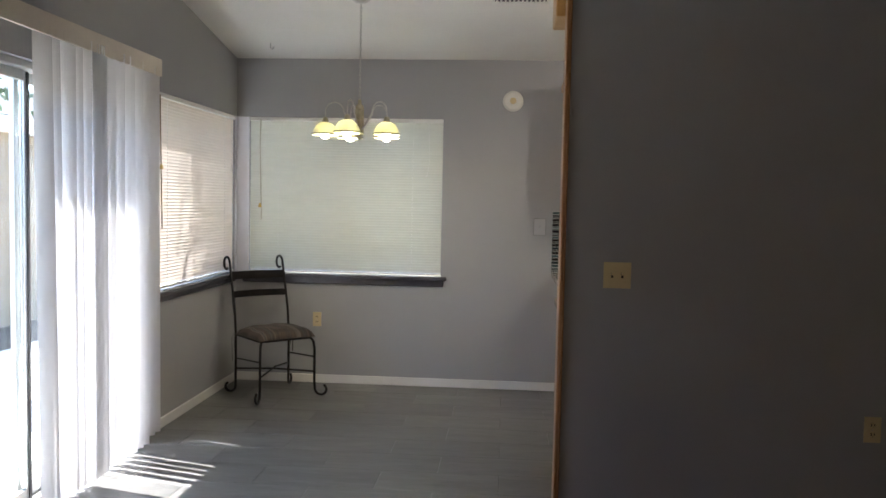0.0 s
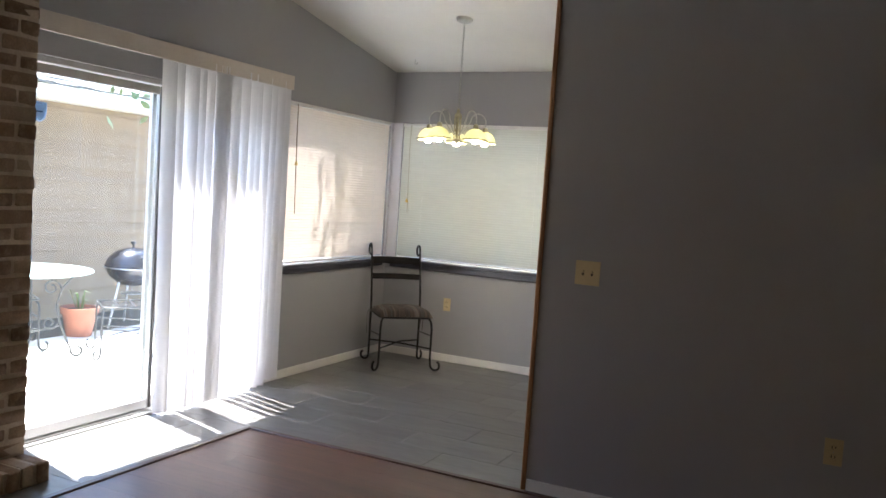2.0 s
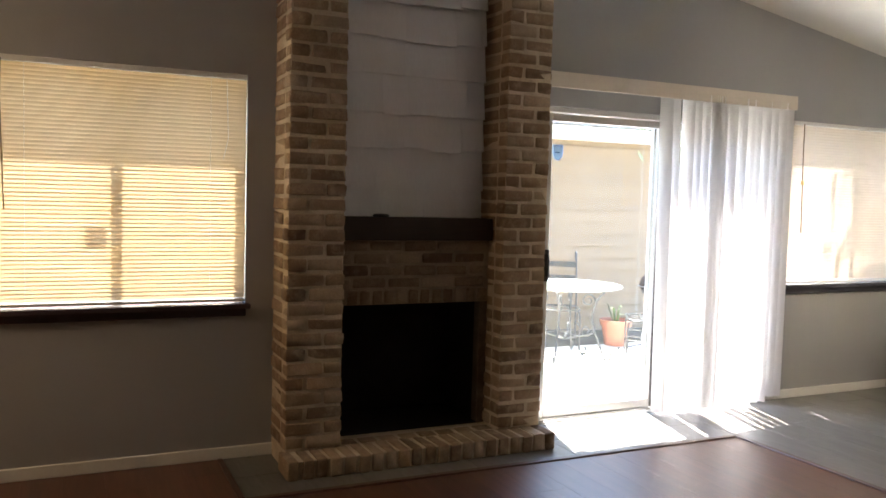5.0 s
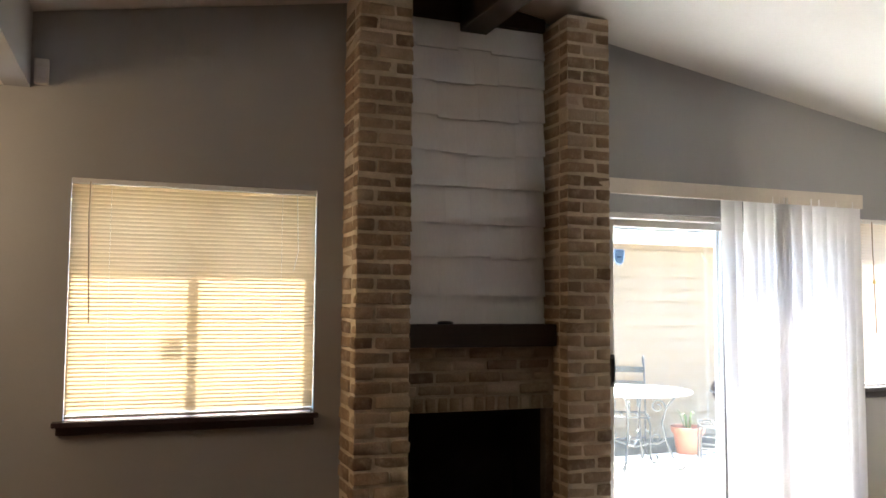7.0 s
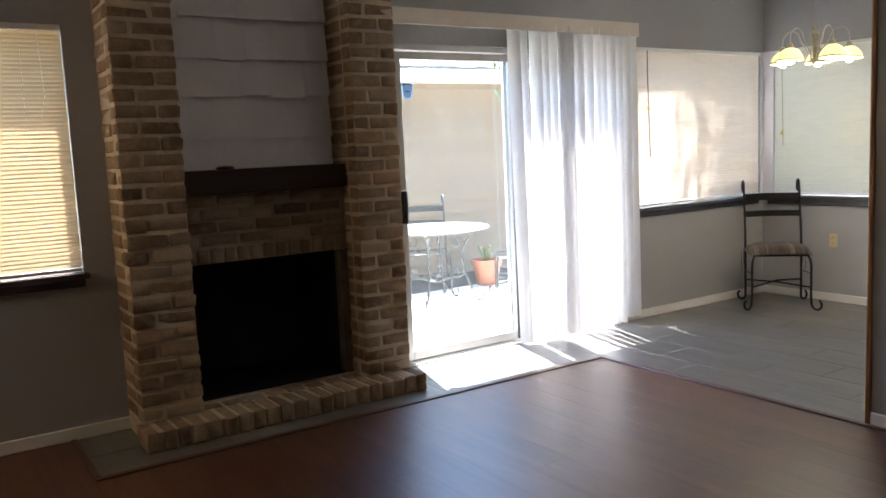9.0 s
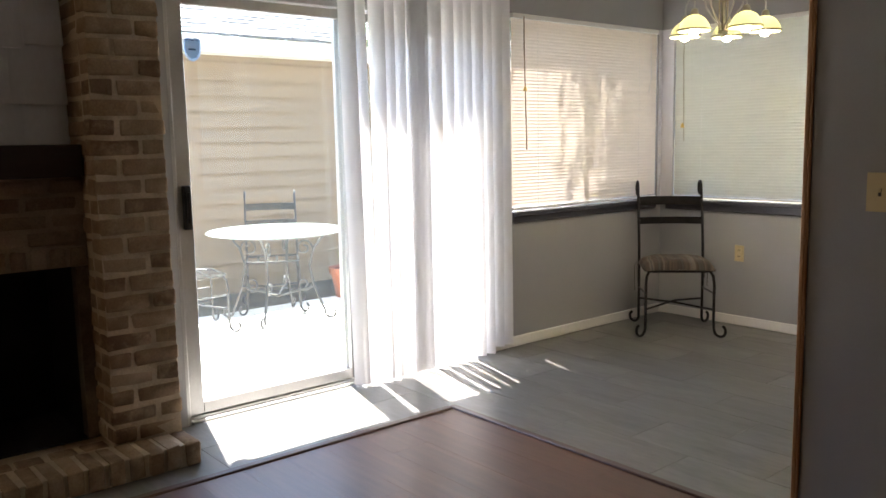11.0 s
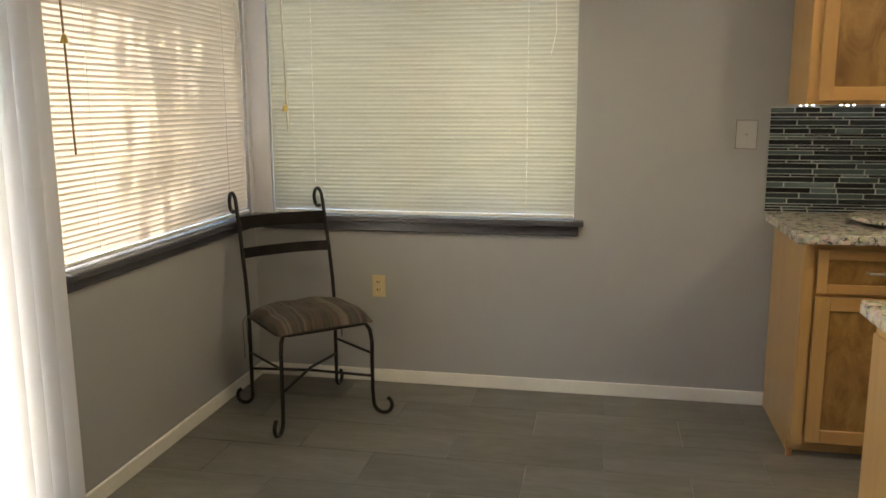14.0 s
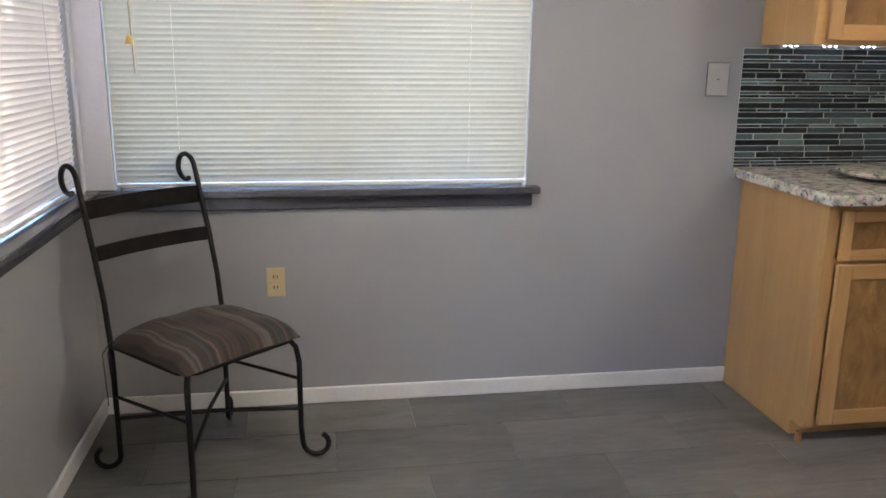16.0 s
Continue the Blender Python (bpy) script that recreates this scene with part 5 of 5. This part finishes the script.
def patio_table():
    t = thing("patio_table", (-4.53, 4.39, PATIO_Z), "round glass patio table with scrolled iron legs", "table")
    part("tabletop", lathe([(0.53, 0.735), (0.55, 0.737), (0.555, 0.743), (0.55, 0.749), (0.53, 0.75)], (0, 0, 0), 56), M_TABLE_GLASS, t, "pale green frosted glass top", 40).visible_shadow = False
    ring = [(0.42 * math.cos(2 * math.pi * k / 32), 0.42 * math.sin(2 * math.pi * k / 32), 0.722) for k in range(33)]
    part("ring", tube(ring, 0.012, 8), M_IRON_OUT, t)
    for i in range(4):
        a = radians(45 + 90 * i)
        u = Vector((math.cos(a), math.sin(a), 0))
        z = Vector((0, 0, 1))
        pts = curl(u * 0.44 + z * 0.07, 90, -0.8, 0.03, 0.055, u, z, 10)
        pts += [u * 0.37 + z * 0.12, u * 0.30 + z * 0.3, u * 0.27 + z * 0.45, u * 0.31 + z * 0.6, u * 0.40 + z * 0.71]
        part("leg", tube(pts, 0.011, 8), M_IRON_OUT, t, smooth=60)
        part("scroll", tube(curl(u * 0.23 + z * 0.60, 0, 1.3, 0.07, 0.02, u, z, 18), 0.008, 6), M_IRON_OUT, t)
        part("scroll", tube(curl(u * 0.22 + z * 0.30, 0, -1.2, 0.06, 0.02, u, z, 18), 0.008, 6), M_IRON_OUT, t)
    for s in (0, 90):
        a = radians(45 + s)
        u = Vector((math.cos(a), math.sin(a), 0))
        part("stretcher", tube([u * -0.3 + Vector((0, 0, 0.28)), Vector((0, 0, 0.2 + 0.012 * (s > 0))), u * 0.3 + Vector((0, 0, 0.28))], 0.009, 6), M_IRON_OUT, t)


patio_table()
pc = iron_chair("patio_chair", (-4.95, 4.57, PATIO_Z), 62, M_IRON_OUT, False, "weathered wrought-iron patio chair with open grid seat", "chairs round the patio table")
copy_thing(pc, pose(-4.62, 3.70, PATIO_Z, 0, 0, 172))
copy_thing(pc, pose(-4.07, 5.06, PATIO_Z, 0, 0, -35))


def flower_pot():
    p = thing("flower_pot", (-5.02, 5.39, PATIO_Z), "orange terracotta flower pot with a small green plant", "flower pot")
    part("pot", lathe([(0.115, 0.0), (0.155, 0.22), (0.172, 0.22), (0.177, 0.28), (0.158, 0.28), (0.145, 0.24), (0.001, 0.24)], (0, 0, 0), 28), M_TERRA, p, smooth=40)
    part("soil", lathe([(0.001, 0.254), (0.147, 0.252)], (0, 0, 0), 20), M_SOIL, p)
    rnd = random.Random(2)
    bm = bmesh.new()
    for i in range(11):
        a, l = rnd.uniform(0, 6.28), rnd.uniform(0.12, 0.26)
        u = Vector((math.cos(a), math.sin(a), 0))
        s = u.cross(Vector((0, 0, 1))) * 0.008
        pts = [Vector((0, 0, 0.25)) + u * 0.03, Vector((0, 0, 0.25 + l * 0.8)) + u * l * 0.4, Vector((0, 0, 0.25 + l * 0.75)) + u * l * 0.9]
        vs = [bm.verts.new(pts[0] - s), bm.verts.new(pts[0] + s), bm.verts.new(pts[1] + s), bm.verts.new(pts[1] - s), bm.verts.new(pts[2])]
        bm.faces.new(vs[:4])
        bm.faces.new((vs[3], vs[2], vs[4]))
    part("plant", bm, M_LEAF, p, "small green strappy plant")


flower_pot()


def kettle_grill():
    g = thing("kettle_grill", (-5.12, 6.12, PATIO_Z), "black enamel kettle grill on three legs", "grill")
    z = 0.62
    part("bowl", lathe([(0.02, z - 0.2), (0.14, z - 0.175), (0.235, z - 0.09), (0.275, z), (0.27, z)], (0, 0, 0), 36), M_GRILL, g, smooth=50)
    lid = part("lid", lathe([(0.278, z + 0.004), (0.276, z + 0.02), (0.25, z + 0.09), (0.18, z + 0.16), (0.08, z + 0.2), (0.005, z + 0.21)], (0, 0, 0), 36), M_GRILL, g, "domed black lid", 50)
    part("handle", lathe([(0.008, z + 0.2), (0.012, z + 0.24), (0.03, z + 0.25), (0.028, z + 0.27), (0.005, z + 0.275)], (0, 0, 0), 14), M_BLACK, lid)
    rim = [(0.28 * math.cos(2 * math.pi * k / 32), 0.28 * math.sin(2 * math.pi * k / 32), z) for k in range(33)]
    part("rim", tube(rim, 0.005, 6), M_STEEL, g)
    for i in range(3):
        a = radians(30 + 120 * i)
        part("leg", tube([(0.17 * math.cos(a), 0.17 * math.sin(a), z - 0.15), (0.29 * math.cos(a), 0.29 * math.sin(a), 0.0)], 0.012, 8), M_STEEL, g)
    part("ash_pan", lathe([(0.01, 0.33), (0.1, 0.34), (0.11, 0.35), (0.01, 0.36)], (0, 0, 0), 20), M_STEEL, g)
    part("side_handle", tube([(0.1, 0.26, z - 0.03), (0.08, 0.33, z - 0.02), (-0.08, 0.33, z - 0.02), (-0.1, 0.26, z - 0.03)], 0.01, 8), M_BLACK, g)


kettle_grill()


# ---- floor pieces ----
def lay_floor():
    rnd = random.Random(21)
    tiles, planks = {}, {}

    def tile(x0, x1, y0, y1):
        key = (round(x1 - x0, 3), round(y1 - y0, 3))
        if key not in tiles:
            w, d = key[0] / 2 - 0.0009, key[1] / 2 - 0.0009
            tiles[key] = mesh_of(box(-w, w, -d, d, -0.0119, 0.0, bevel=0.0007), "tile", M_TILE)
        piece("tile", tiles[key], floor, ((x0 + x1) / 2, (y0 + y1) / 2, rnd.uniform(-0.0004, 0.0)))

    L, H = 0.64, 0.298
    y, row = TRANS_Y + 0.008, 0
    while y < NORTH - 0.01:
        y1 = min(y + (0.292 if row == 0 else H), NORTH - 0.001)
        x = -0.105 - 5 * L if row % 2 else -0.44 - 4 * L
        x -= L
        while x < 1.6:
            a, b = max(x, WEST + 0.001), min(x + L, 1.6)
            if b - a > 0.01:
                tile(a, b, y, y1)
            x += L
        y, row = y1, row + 1
    y = 0.665
    while y < TRANS_Y:
        y1 = min(y + L, TRANS_Y + 0.008)
        tile(WEST + 0.001, -1.94, y, y1)
        tile(-1.94, TRANS_X - 0.008, y - 0.0, y1)
        y = y1

    def plank(x0, x1, y0, y1):
        key = (round(x1 - x0, 3), round(y1 - y0, 3))
        if key not in planks:
            w, d = key[0] / 2 - 0.00018, key[1] / 2 - 0.00018
            planks[key] = mesh_of(box(-w, w, -d, d, -0.0119, 0.0, bevel=0.0003), "plank", M_LAMINATE)
        piece("plank", planks[key], floor, ((x0 + x1) / 2, (y0 + y1) / 2, 0.0))

    y = TRANS_Y - 0.03
    row = 0
    while y > SOUTH + 0.01:
        y0 = max(y - 0.192, SOUTH)
        if y > 0.64 and y0 < 0.635:
            y0 = 0.635
        left = TRANS_X + 0.03 if y > 0.64 else WEST + 0.001
        x = left - rnd.uniform(0.0, 1.0)
        while x < EAST:
            a, b = max(x, left), min(x + 1.2, EAST)
            if b - a > 0.02:
                plank(a, b, y0, y)
            x += 1.2
        y, row = y0, row + 1


lay_floor()
